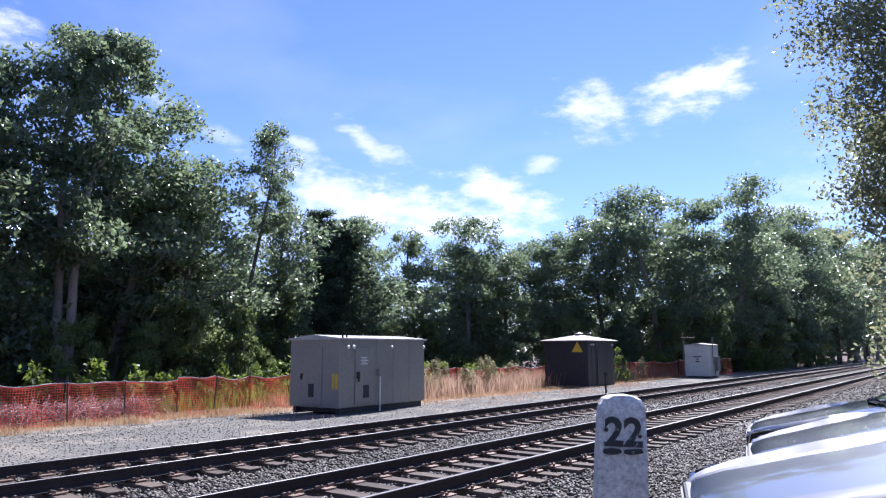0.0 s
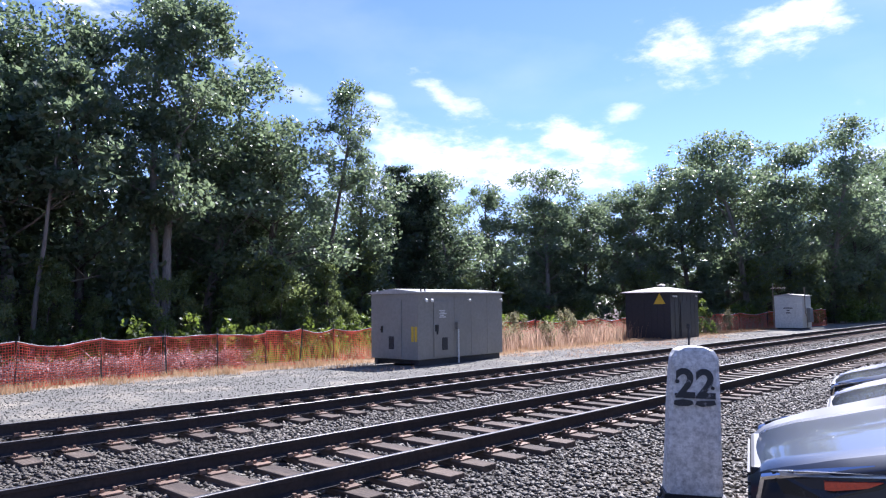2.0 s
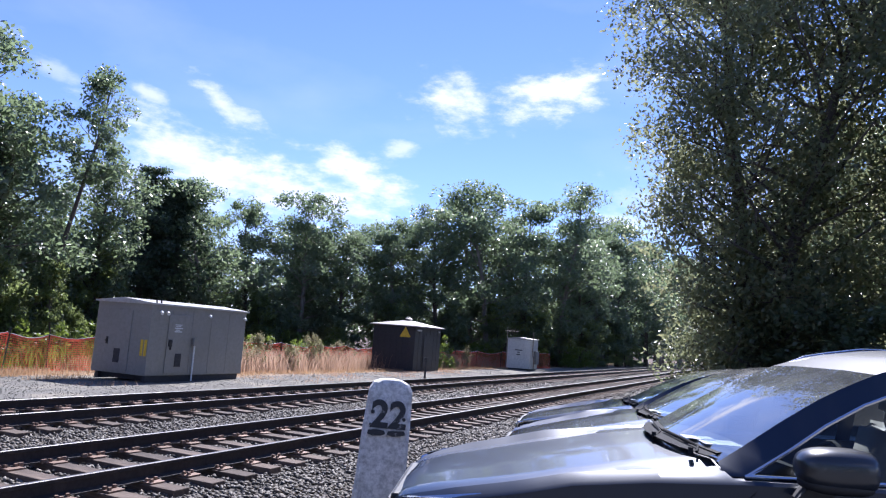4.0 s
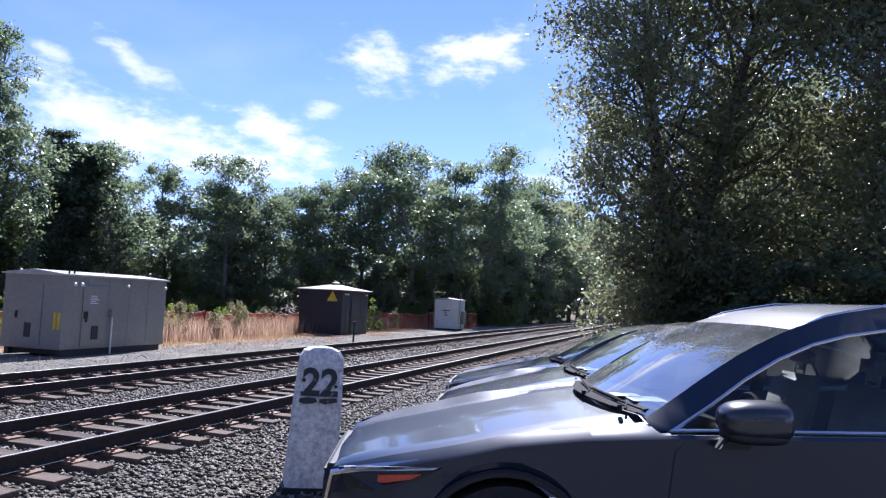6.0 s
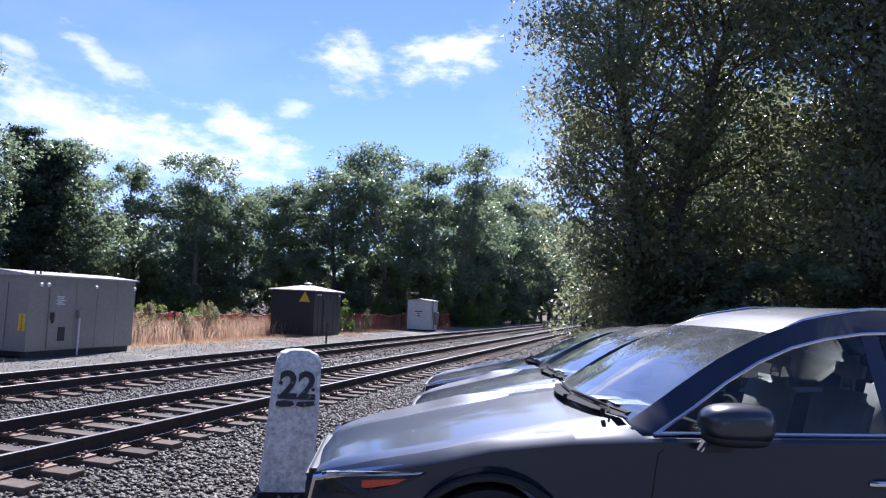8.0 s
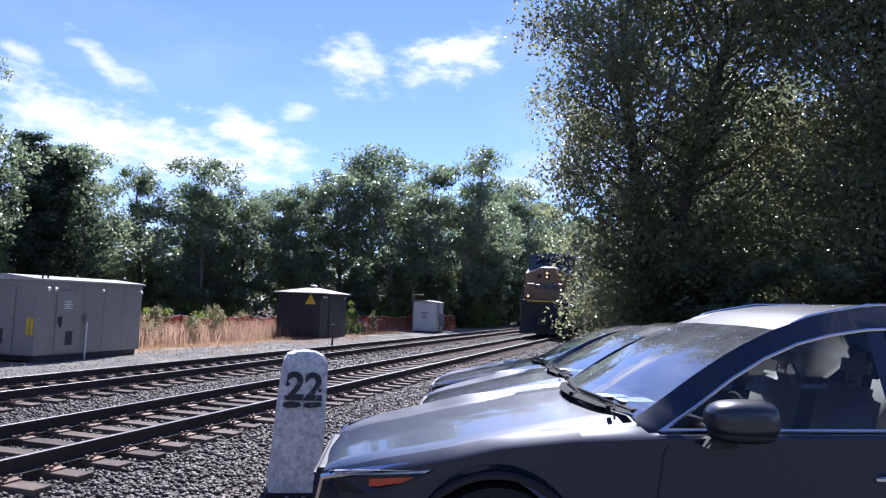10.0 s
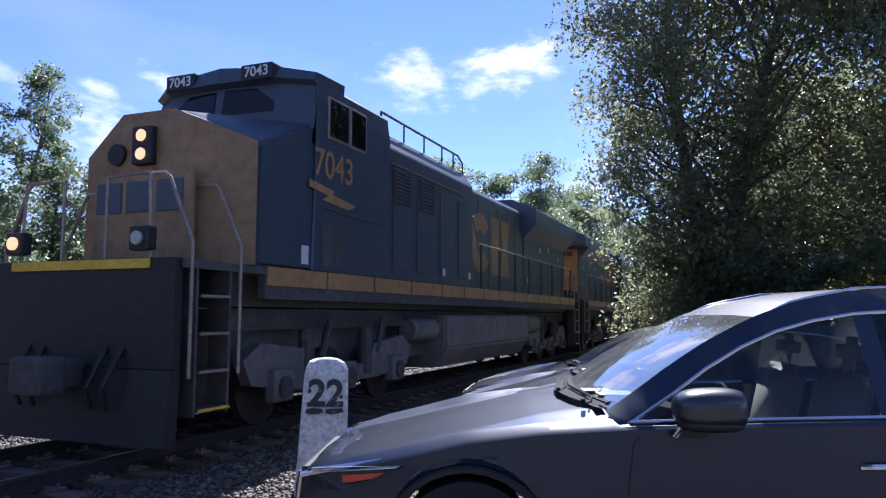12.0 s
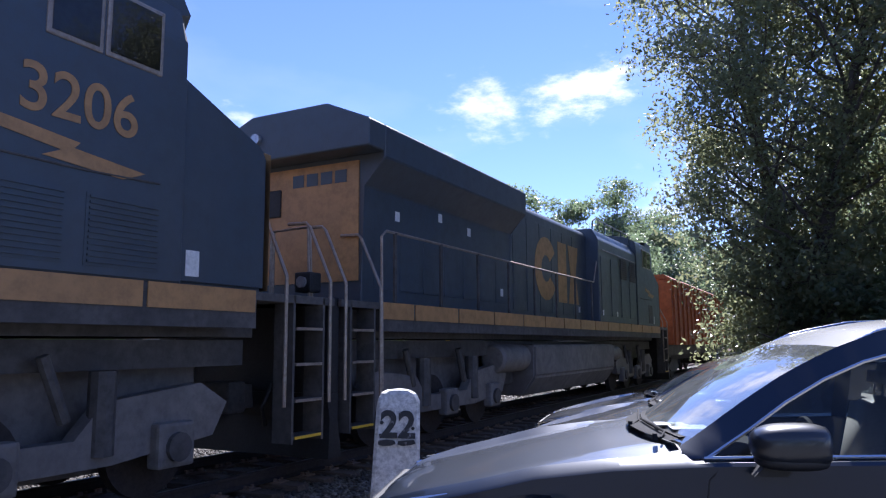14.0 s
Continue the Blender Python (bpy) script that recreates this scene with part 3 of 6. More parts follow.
def make_tree(seed, height, spread, bare, girth, leaves, leaf, clumps, material, bark, name="tree", crown_flat=0.75, trunks=1, lean=0.04):
    """Trunk with limbs and twigs, and a crown of leaves at the twigs' ends."""
    rng, nrng = random.Random(seed), np.random.default_rng(seed)
    root = empty(name, Matrix.Identity(4))
    bm = bmesh.new()
    tips, rad = [], []
    for k in range(trunks):
        a = rng.uniform(0, math.tau)
        base = Vector((0.25 * k * math.cos(a), 0.25 * k * math.sin(a), -0.3))
        pts = limb(base, (rng.uniform(-lean, lean) + 0.10 * k * math.cos(a), rng.uniform(-lean, lean) + 0.10 * k * math.sin(a), 1), height * rng.uniform(0.86, 0.97), rng, 9, -0.3, 0.07)
        tube(bm, pts, [girth * (1 - 0.9 * i / 9) ** 0.8 * (1.35 if i == 0 else 1) for i in range(10)], 8)
        n_l = max(5, int(clumps / 5 / trunks))
        for j in range(n_l):
            h = bare + (0.97 - bare) * ((j + rng.random()) / n_l)
            i = min(int(h * 9), 8)
            p = pts[i].lerp(pts[i + 1], h * 9 - i)
            ang = j * 2.4 + rng.uniform(-0.5, 0.5)
            rel = (h - bare) / (1 - bare)
            if spread < 4:
                out = spread * (0.55 + 0.5 * math.sin(math.pi * min(1, 0.15 + rel * 0.85))) * rng.uniform(0.6, 1.15)
            else:
                out = spread * (0.2 + 0.85 * math.sin(math.pi * (0.1 + rel * 0.6))) * rng.uniform(0.6, 1.15)
            up = 0.25 + 0.9 * rel
            lp = limb(p, (math.cos(ang), math.sin(ang), up), out, rng, 5, 0.05, 0.2)
            r0 = max(girth * 0.33 * (1 - 0.6 * h), 0.02)
            tube(bm, lp, [r0 * (1 - 0.85 * q / 5) for q in range(6)], 5)
            tips.append(lp[-1]); rad.append(rng.uniform(0.7, 1.1))
            for q in range(4):
                s0 = lp[rng.choice((2, 3, 4))]
                tw = limb(s0, (rng.uniform(-1, 1), rng.uniform(-1, 1), rng.uniform(-0.25, 0.7)), out * rng.uniform(0.25, 0.5), rng, 3, 0.0, 0.3)
                tube(bm, tw, [r0 * 0.35, r0 * 0.25, r0 * 0.15, 0.006], 4)
                tips.append(tw[-1]); rad.append(rng.uniform(0.55, 1.0))
    part("trunk", bm, bark, root, smooth=True)
    rad = np.array(rad) * (spread * (0.30 if spread < 4 else 0.27))
    v, f = leaf_cloud([tuple(t) for t in tips], rad, max(4, leaves // len(tips)), leaf, nrng, crown_flat)
    raw("crown", v, f, material, root)
    return root


def make_pine(seed, height):
    rng, nrng = random.Random(seed), np.random.default_rng(seed)
    root = empty("pine_tree", Matrix.Identity(4))
    bm = bmesh.new()
    cyl(bm, (0, 0, -0.3), (0, 0, height), 0.24, 0.03, 8)
    cs, rs = [], []
    for i in range(15):
        h = height * (0.3 + 0.68 * i / 14)
        for k in range(5):
            ang = k * math.tau / 5 + i * 0.7 + rng.uniform(-0.3, 0.3)
            ln = (height * 0.24) * (1.06 - i / 15) * rng.uniform(0.65, 1.1) + 0.35
            lp = limb((0, 0, h), (math.cos(ang), math.sin(ang), 0.22), ln, rng, 4, 0.02, 0.1)
            tube(bm, lp, [0.04, 0.03, 0.022, 0.015, 0.008], 4)
            for p in lp[1:]:
                cs.append(tuple(p)); rs.append(0.30 + 0.10 * ln)
    part("trunk", bm, M_BARK, root, smooth=True)
    v, f = leaf_cloud(cs, rs, 40, 0.15, nrng, 0.75)
    raw("crown", v, f, M_NEEDLE, root)
    return root


def put_tree(ob, x, y, height, model_height, turn, wide=1.0, label="", group=""):
    s = height / model_height
    m = Matrix.Translation((x, y, land(x, y))) @ Matrix.Rotation(turn, 4, "Z") @ Matrix.Diagonal((s * wide, s * wide, s, 1))
    return tagged(copy_thing(ob, m), label, "tree", group)


def plant():
    rng = random.Random(21)
    # models, 12 m tall
    models = [make_tree(100 + i, 12.0, 2.9 + 0.3 * (i % 3), 0.10 + 0.06 * (i % 3), 0.20, 13000, 0.16, 125, M_LEAF, (M_BARK, M_BARK_PALE)[i % 2]) for i in range(6)]
    saplings = [make_tree(140 + i, 6.0, 1.7 + 0.3 * i, 0.06, 0.07, 4600, 0.15, 60, (M_LEAF_YOUNG, M_LEAF)[i % 2], M_BARK, "young_tree") for i in range(3)]
    pine = make_pine(7, 12.0)
    lab = ("tall leafy deciduous tree at the forest edge", "leafy green deciduous tree in the backlit woods")
    used = set()

    def add(k, x, y, h, wide=1.0, label=lab[1], group="forest trees"):
        m = models[k % 6]
        if k % 6 not in used:
            used.add(k % 6)
            s = h / 12.0
            m.matrix_basis = Matrix.Translation((x, y, land(x, y))) @ Matrix.Diagonal((s * wide, s * wide, s, 1))
            return tagged(m, label, "tree", group)
        return put_tree(m, x, y, h, 12.0, rng.uniform(0, math.tau), wide, label, group)
    young = set()

    def add_young(k, x, y, h, wide=1.0, label="low leafy young tree under the forest edge", group="young trees"):
        m, s = saplings[k % 3], h / 6.0
        if k % 3 not in young:
            young.add(k % 3)
            m.matrix_basis = Matrix.Translation((x, y, land(x, y))) @ Matrix.Diagonal((s * wide, s * wide, s, 1))
            return tagged(m, label, "tree", group)
        return put_tree(m, x, y, h, 6.0, rng.uniform(0, math.tau), wide, label, group)
    # skyline: x, y, top
    EDGE = [(-29.5, -8, 12.5), (-29, -4.5, 13), (-29.5, -1, 13.2), (-29.4, 2.5, 13.5), (-29.4, 5.2, 14.0), (-29.3, 8.0, 14.4), (-29.5, 10.8, 15.6), (-30.5, 17.6, 13.6),
            (-29.5, 20.6, 12.6), (-30.0, 23.4, 12.0), (-30.5, 28.4, 10.8), (-29.0, 36.8, 10.3), (-29.2, 40.8, 10.6), (-27.0, 44.6, 11.3), (-25.2, 47.4, 11.0),
            (-22.4, 51.6, 12.0), (-20.0, 55.2, 13.1), (-17.2, 60.3, 14.7), (-15.4, 65.4, 15.7), (-13.6, 70.6, 16.4), (-12.3, 76.5, 15.6), (-11.6, 83, 15.4), (-11.0, 90, 16.5), (-10.6, 98, 18), (-10.2, 108, 18), (-9.8, 120, 18), (-9.8, 134, 19), (-10, 150, 20.5), (-10, 170, 22.5), (-10, 195, 25)]
    for i, (x, y, top) in enumerate(EDGE):
        h = (top - land(x, y)) * 0.94
        add(i, x, y, h, rng.uniform(0.92, 1.12), lab[0])
        # fill behind, a little lower
        for b in range(1):
            nx, ny = (-1, 0.0) if y < 42 else (-0.75, 0.65)
            d = 5.0 + 4.6 * b
            add(i + 2 + b, x + nx * d + rng.uniform(-1, 1), y + ny * d + rng.uniform(-1.6, 1.6), h * rng.uniform(0.86, 0.98), rng.uniform(1.0, 1.2))
    # understorey at the edge
    for i, (x, y, top) in enumerate(EDGE):
        if y > 100:
            continue
        nx, ny = (1, 0.0) if y < 42 else (0.75, -0.65)
        for q in range(2):
            add_young(i + 2 * q, x + nx * rng.uniform(0.3, 2.2), y + ny * 1.2 + rng.uniform(-1.7, 1.7), rng.uniform(3.2, 7.5), rng.uniform(0.85, 1.2))
    for k in range(16):
        add_young(2 * (k % 2), -26.2 + rng.uniform(-1.2, 0.8), -3 + 1.9 * k + rng.uniform(-0.7, 0.7), rng.uniform(2.6, 6.0), rng.uniform(0.7, 1.0))
    # pines
    for x, y, top in ((-31.5, 33.0, 11.0), (-30.8, 35.2, 10.6)):
        put_tree(pine, x, y, (top - land(x, y)) * 1.02, 12.0, rng.uniform(0, 6), 1.15, "dark pine tree standing among the deciduous woods", "pines")
    pine.matrix_basis = Matrix.Translation((-34.0, 36.5, land(-34, 36.5))) @ Matrix.Diagonal((0.9, 0.9, 0.92, 1))
    tagged(pine, "dark pine tree standing among the deciduous woods", "tree", "pines")
    # the tallest tree, with long bare stems
    t = make_tree(301, 19.8, 3.5, 0.36, 0.27, 26000, 0.19, 150, M_LEAF, M_BARK_PALE, "tall_tree", 0.8, 2)
    t.matrix_basis = pose(-27.6, 14.0, land(-27.6, 14), 0, 0, 40)
    tagged(t, "very tall tree with pale bare double trunk and dense dark crown", "tree")
    for k, (x, y, h) in enumerate(((-27.0, 5.4, 12.5), (-27.0, 8.1, 13.0), (-26.8, 3.4, 11.5))):
        q = make_tree(330 + k, h, 2.3, 0.55, 0.13, 5000, 0.22, 45, M_LEAF, M_BARK_PALE, "slender_tree")
        q.matrix_basis = pose(x, y, land(x, y))
        tagged(q, "slender tree with pale bare trunk at the forest edge", "tree", "slender trees")
    # thin tree that stands above the rest
    s = make_tree(350, 16.4, 2.0, 0.62, 0.17, 5200, 0.15, 80, M_LEAF, M_BARK, "thin_tree", 0.9)
    s.matrix_basis = pose(-27.6, 23.4, land(-27.6, 23.4), 0, 0, 15)
    tagged(s, "thin dark-trunked tree with sparse feathery crown above the rest", "tree")
    # woods beside the cars
    big = make_tree(401, 15.0, 4.6, 0.03, 0.30, 115000, 0.112, 620, M_LEAF_Y, M_BARK, "roadside_tree", 0.8, 2)
    big.matrix_basis = pose(5.75, 22.0, land(5.75, 22.0), 0, 0, 60)
    tagged(big, "large leafy tree overhanging the track", "tree", "roadside trees")
    big2 = make_tree(402, 16.0, 5.6, 0.05, 0.32, 105000, 0.118, 560, M_LEAF_Y, M_BARK, "roadside_tree", 0.8, 2)
    big2.matrix_basis = pose(12.0, 20.5, land(12, 20.5), 0, 0, 10)
    tagged(big2, "large leafy tree beside the parking lot, leaves starting to turn", "tree", "roadside trees")
    for x, y, h, turn, ob in ((17.5, 21.5, 16.0, 2.0, big), (23.5, 23, 16.0, 4.0, big2)):
        put_tree(ob, x, y, h, 15.5, turn, 1.0, "large leafy roadside tree, dark against the sun", "roadside trees")
    for k, (x, y, h) in enumerate(((10.0, 29.0, 10.5), (14.0, 30.5, 10.5), (18.5, 29.5, 11), (22.5, 31, 11.5), (11.6, 37, 11.0))):
        add(k, x, y, h, 1.3, "leafy tree in the woods behind the parking lot", "trees behind the lot")
    for i, (x, y) in enumerate(((6.4, 46), (6.8, 54), (6.4, 63), (7.0, 73), (6.6, 85), (7, 98), (6, 112), (11, 50), (12, 60), (12, 72))):
        add(i, x + 3.4, y, rng.uniform(12, 15), 1.1, "leafy tree lining the track", "trackside trees")
    for i in range(2, 14):
        add_young(1, 3.9 + 1.7 * i + rng.uniform(-0.4, 0.4), 19.4 + rng.uniform(-0.8, 1.2), rng.uniform(3.2, 5.0), 1.5, "low dense bush in the shade of the roadside trees", "bushes")
    for k, (x, y, h, wide) in enumerate(((6.0, 21.2, 4.2, 1.1), (6.2, 22.6, 6.0, 1.1), (7.4, 20.6, 5.2, 1.4), (5.6, 24.5, 3.4, 1.0))):
        add_young(1, x, y, h, wide, "low dense bush beside the ballast", "bushes")
    for i in range(8):
        add_young(1, 6.2 + rng.uniform(-0.4, 0.6), 28 + 5 * i, rng.uniform(3.5, 5.0), 1.3, "low dense bush beside the ballast", "bushes")


plant()


def far_woods():
    """The depth of the woods behind the edge trees, down to the ground, and an added unseen row behind the camera."""
    rng = np.random.default_rng(77)
    cs, rs = [], []
    line = [(-44, -30), (-44, 40), (-38, -30), (-38, 42), (-36, 56), (-27, 68), (-22, 84), (-20, 140)]
    for (x0, y0), (x1, y1) in zip(line, line[1:]):
        n = int(math.hypot(x1 - x0, y1 - y0) * (9 if x0 == x1 or y0 > 30 else 0))
        for _ in range(n):
            u, d = rng.uniform(), rng.uniform(-1.5, 1.5)
            x, y = x0 + (x1 - x0) * u + d, y0 + (y1 - y0) * u + d
            cs.append((x, y, land(x, y) + rng.uniform(0, 8.0) ** 1.0))
            rs.append(rng.uniform(0.9, 1.7))
    for _ in range(520):
        x, y = rng.uniform(6, 60), 33 + rng.uniform(-1.5, 1.5)
        cs.append((x, y, land(x, y) + rng.uniform(0, 9)))
        rs.append(rng.uniform(0.9, 1.7))
    for _ in range(260):
        x, y = 8.5 + rng.uniform(-1, 1), rng.uniform(34, 130)
        cs.append((x, y, land(x, y) + rng.uniform(0, 8)))
        rs.append(rng.uniform(0.9, 1.7))
    # unseen foliage behind the camera, added to darken reflections in the car sides
    for _ in range(620):
        x, y = rng.uniform(-45, 60), -24 + rng.uniform(-2, 2)
        cs.append((x, y, land(x, y) + rng.uniform(0, 11)))
        rs.append(rng.uniform(1.1, 1.9))
    v, f = leaf_cloud(cs, rs, 55, 0.42, rng)
    tagged(raw("deep_and_unseen_woods", v, f, M_LEAF), "dense dim foliage deep in the woods, with an added unseen row", "foliage", kind="stuff")


far_woods()


def track_end_woods():
    """Woods that close the view far down the line."""
    rng = np.random.default_rng(78)
    n = 900
    x, y, z = rng.uniform(-90, 90, n), 345 + rng.uniform(-6, 6, n), rng.uniform(0, 24, n) + 4 * np.sin(np.arange(n))
    v, f = leaf_cloud(np.stack([x, y, z], -1), rng.uniform(2.5, 5, n), 40, 1.3, rng)
    tagged(raw("track_end_woods", v, f, M_LEAF), "distant woods closing the view down the track", "foliage", kind="stuff")


track_end_woods()


def brush_and_grass():
    rng = np.random.default_rng(31)
    # yellow-green brush along the forest edge
    cs, rs = [], []
    for i in range(230):
        y = rng.uniform(-4, 72)
        edge = -25.5 if y < 40 else -25.5 + (y - 40) * 0.42
        x = edge + rng.uniform(-1.5, 2.5)
        z = land(x, y)
        h = rng.uniform(0.4, 2.2)
        for k in range(4):
            cs.append((x + rng.uniform(-0.6, 0.6), y + rng.uniform(-0.6, 0.6), z + h * rng.uniform(0.2, 1.0)))
            rs.append(rng.uniform(0.3, 0.6))
    v, f = leaf_cloud(cs, rs, 55, 0.15, rng)
    tagged(raw("forest_edge_brush", v, f, M_BRUSH), "sunlit yellow-green brush along the forest edge", "brush", kind="stuff")
    cs, rs = [], []
    for x, y, h in ((-17.6, 33.0, 1.5), (-15.8, 40.5, 2.4), (-14.5, 41.5, 2.2), (-13.8, 43.0, 1.6), (-17.0, 44, 2.0), (-20, 30.5, 1.6), (-21, 27, 1.8), (-15.5, 54.5, 1.8)):
        for k in range(16):
            cs.append((x + rng.normal(0, 0.5), y + rng.normal(0, 0.7), land(x, y) + h * rng.uniform(0.1, 1.0)))
            rs.append(rng.uniform(0.22, 0.42))
    v, f = leaf_cloud(cs, rs, 60, 0.12, rng)
    tagged(raw("shrubs_by_fence", v, f, M_BRUSH), "bright green leafy shrubs along the fence", "shrub", kind="stuff")

    # pinkish cut branches and litter behind the netting
    n = 3200
    p = np.stack([rng.uniform(-21.0, -16.9, n), rng.uniform(-4, 12.5, n), np.zeros(n)], -1)
    p[:, 2] = [land(a, b) + rng.uniform(0.02, 0.6) for a, b in p[:, :2]]
    d = rng.normal(0, 1, (n, 3)) * np.array([1, 1, 0.45])
    d *= (rng.uniform(0.25, 0.7, n) / np.linalg.norm(d, axis=1))[:, None]
    w = np.cross(d, (0, 0, 1.0))
    w *= 0.022 / (np.linalg.norm(w, axis=1)[:, None] + 1e-6)
    up = np.array([0, 0, 0.018])
    v = np.stack([p - d - w, p - d + w, p - d + up, p + d - w * 0.5, p + d + w * 0.5, p + d + up * 0.5], 1).reshape(-1, 3)
    i = np.arange(n)[:, None] * 6
    f = np.concatenate([i + np.array([[0, 1, 4, 3]]), i + np.array([[1, 2, 5, 4]]), i + np.array([[2, 0, 3, 5]])], 0)
    tagged(raw("cut_branches", v, f, M_BRANCH), "dry pinkish cut branches lying behind the netting", "branches", kind="stuff")
    # pale seeding bushes in the dry weeds
    cs, rs = [], []
    for x, y, h in ((-15.2, 24.0, 1.5), (-15.6, 25.6, 1.9), (-15.0, 27.2, 1.3), (-15.4, 29.6, 2.0), (-15.9, 31.2, 1.4), (-15.2, 22.4, 1.0), (-16.2, 33.5, 1.5), (-14.8, 46.0, 1.2), (-14.4, 48.5, 1.5), (-16.5, 20.5, 1.2)):
        for k in range(26):
            r, a = abs(rng.normal(0, 0.42)), rng.uniform(0, math.tau)
            cs.append((x + r * math.cos(a), y + r * math.sin(a), land(x, y) + h * rng.uniform(0.15, 1.0) * (1 - 0.35 * r)))
            rs.append(rng.uniform(0.10, 0.24))
    v, f = leaf_cloud(cs, rs, 60, 0.07, rng, 1.5)
    tagged(raw("seeding_weed_bushes", v, f, M_SEEDBUSH), "pale olive seeding weed bushes in dry grass", "weeds", kind="stuff")

    def blades(name, n, xr, yr, hr, width, material, label, clump=0.0, seed=1, where=None):
        r = np.random.default_rng(seed)
        x, y = r.uniform(*xr, n), r.uniform(*yr, n)
        if clump:
            k = r.integers(0, max(2, n // 60), n)
            cx, cy = r.uniform(*xr, n), r.uniform(*yr, n)
            x, y = cx[k] + r.normal(0, clump, n), cy[k] + r.normal(0, clump, n)
        if where is not None:
            keep = where(x, y)
            x, y = x[keep], y[keep]
        n = len(x)
        z = np.array([land(a, b) for a, b in zip(x, y)]) - 0.02
        h = r.uniform(*hr, n)
        a = r.uniform(0, math.tau, n)
        lean = r.normal(0, 0.28, (n, 2)) * h[:, None]
        w = width * r.uniform(0.7, 1.4, n)
        dx, dy = np.cos(a) * w, np.sin(a) * w
        p = np.stack([x, y, z], -1)
        s = np.stack([dx, dy, np.zeros(n)], -1)
        mid = p + np.stack([lean[:, 0] * 0.35, lean[:, 1] * 0.35, h * 0.6], -1)
        top = p + np.stack([lean[:, 0], lean[:, 1], h], -1)
        v = np.stack([p - s, p + s, mid + s * 0.7, top, mid - s * 0.7], 1).reshape(-1, 3)
        i = np.arange(n)[:, None] * 5
        f = np.concatenate([i + np.array([[0, 1, 2]]), i + np.array([[0, 2, 4]]), i + np.array([[4, 2, 3]])], 0)
        return tagged(raw(name, v, f, material), label, "grass", kind="stuff")

    def clear(x, y):
        return ((x < -15.9) | (y > 15 + 3 * np.sin(x * 3))) & ~((x > -13.9) & (x < -10.8) & (y > 14.2) & (y < 19.8)) & ~((x > -15.5) & (x < -12) & (y > 35) & (y < 39.8))
    blades("dry_grass_strip", 34000, (-17.0, -12.6), (3, 62), (0.05, 0.22), 0.008, M_STRAW, "dry straw-coloured grass in front of the fence", 0, 5, clear)
    blades("dry_grass_by_fence", 22000, (-20.5, -15.6), (-2, 62), (0.2, 0.7), 0.012, M_STRAW, "tall dry grass and weeds behind the orange fence", 0.5, 6, lambda x, y: clear(x, y) & (y > 18.5 + 1.5 * np.sin(x * 4)))
    blades("tall_weeds", 21000, (-18.5, -14.4), (20, 56), (0.4, 1.15), 0.012, M_WEED, "tall seeding weeds between the sheds", 0.45, 7, clear)
    blades("grass_tufts", 3500, (-12.9, -9.6), (8, 40), (0.05, 0.16), 0.008, M_WEED, "sparse grass tufts on the gravel road", 0.35, 8, clear)
    blades("dry_grass_at_fence_foot", 6000, (-16.3, -14.3), (-3, 15), (0.06, 0.3), 0.009, M_STRAW, "dry straw tufts along the foot of the netting", 0.3, 10, lambda x, y: x < -14.9 + 0.5 * np.sin(y * 2.1))
    blades("forest_undergrowth", 9000, (-27, -21.5), (-6, 50), (0.3, 1.1), 0.03, M_BRUSH, "green undergrowth at the forest edge", 0.6, 9)


brush_and_grass()

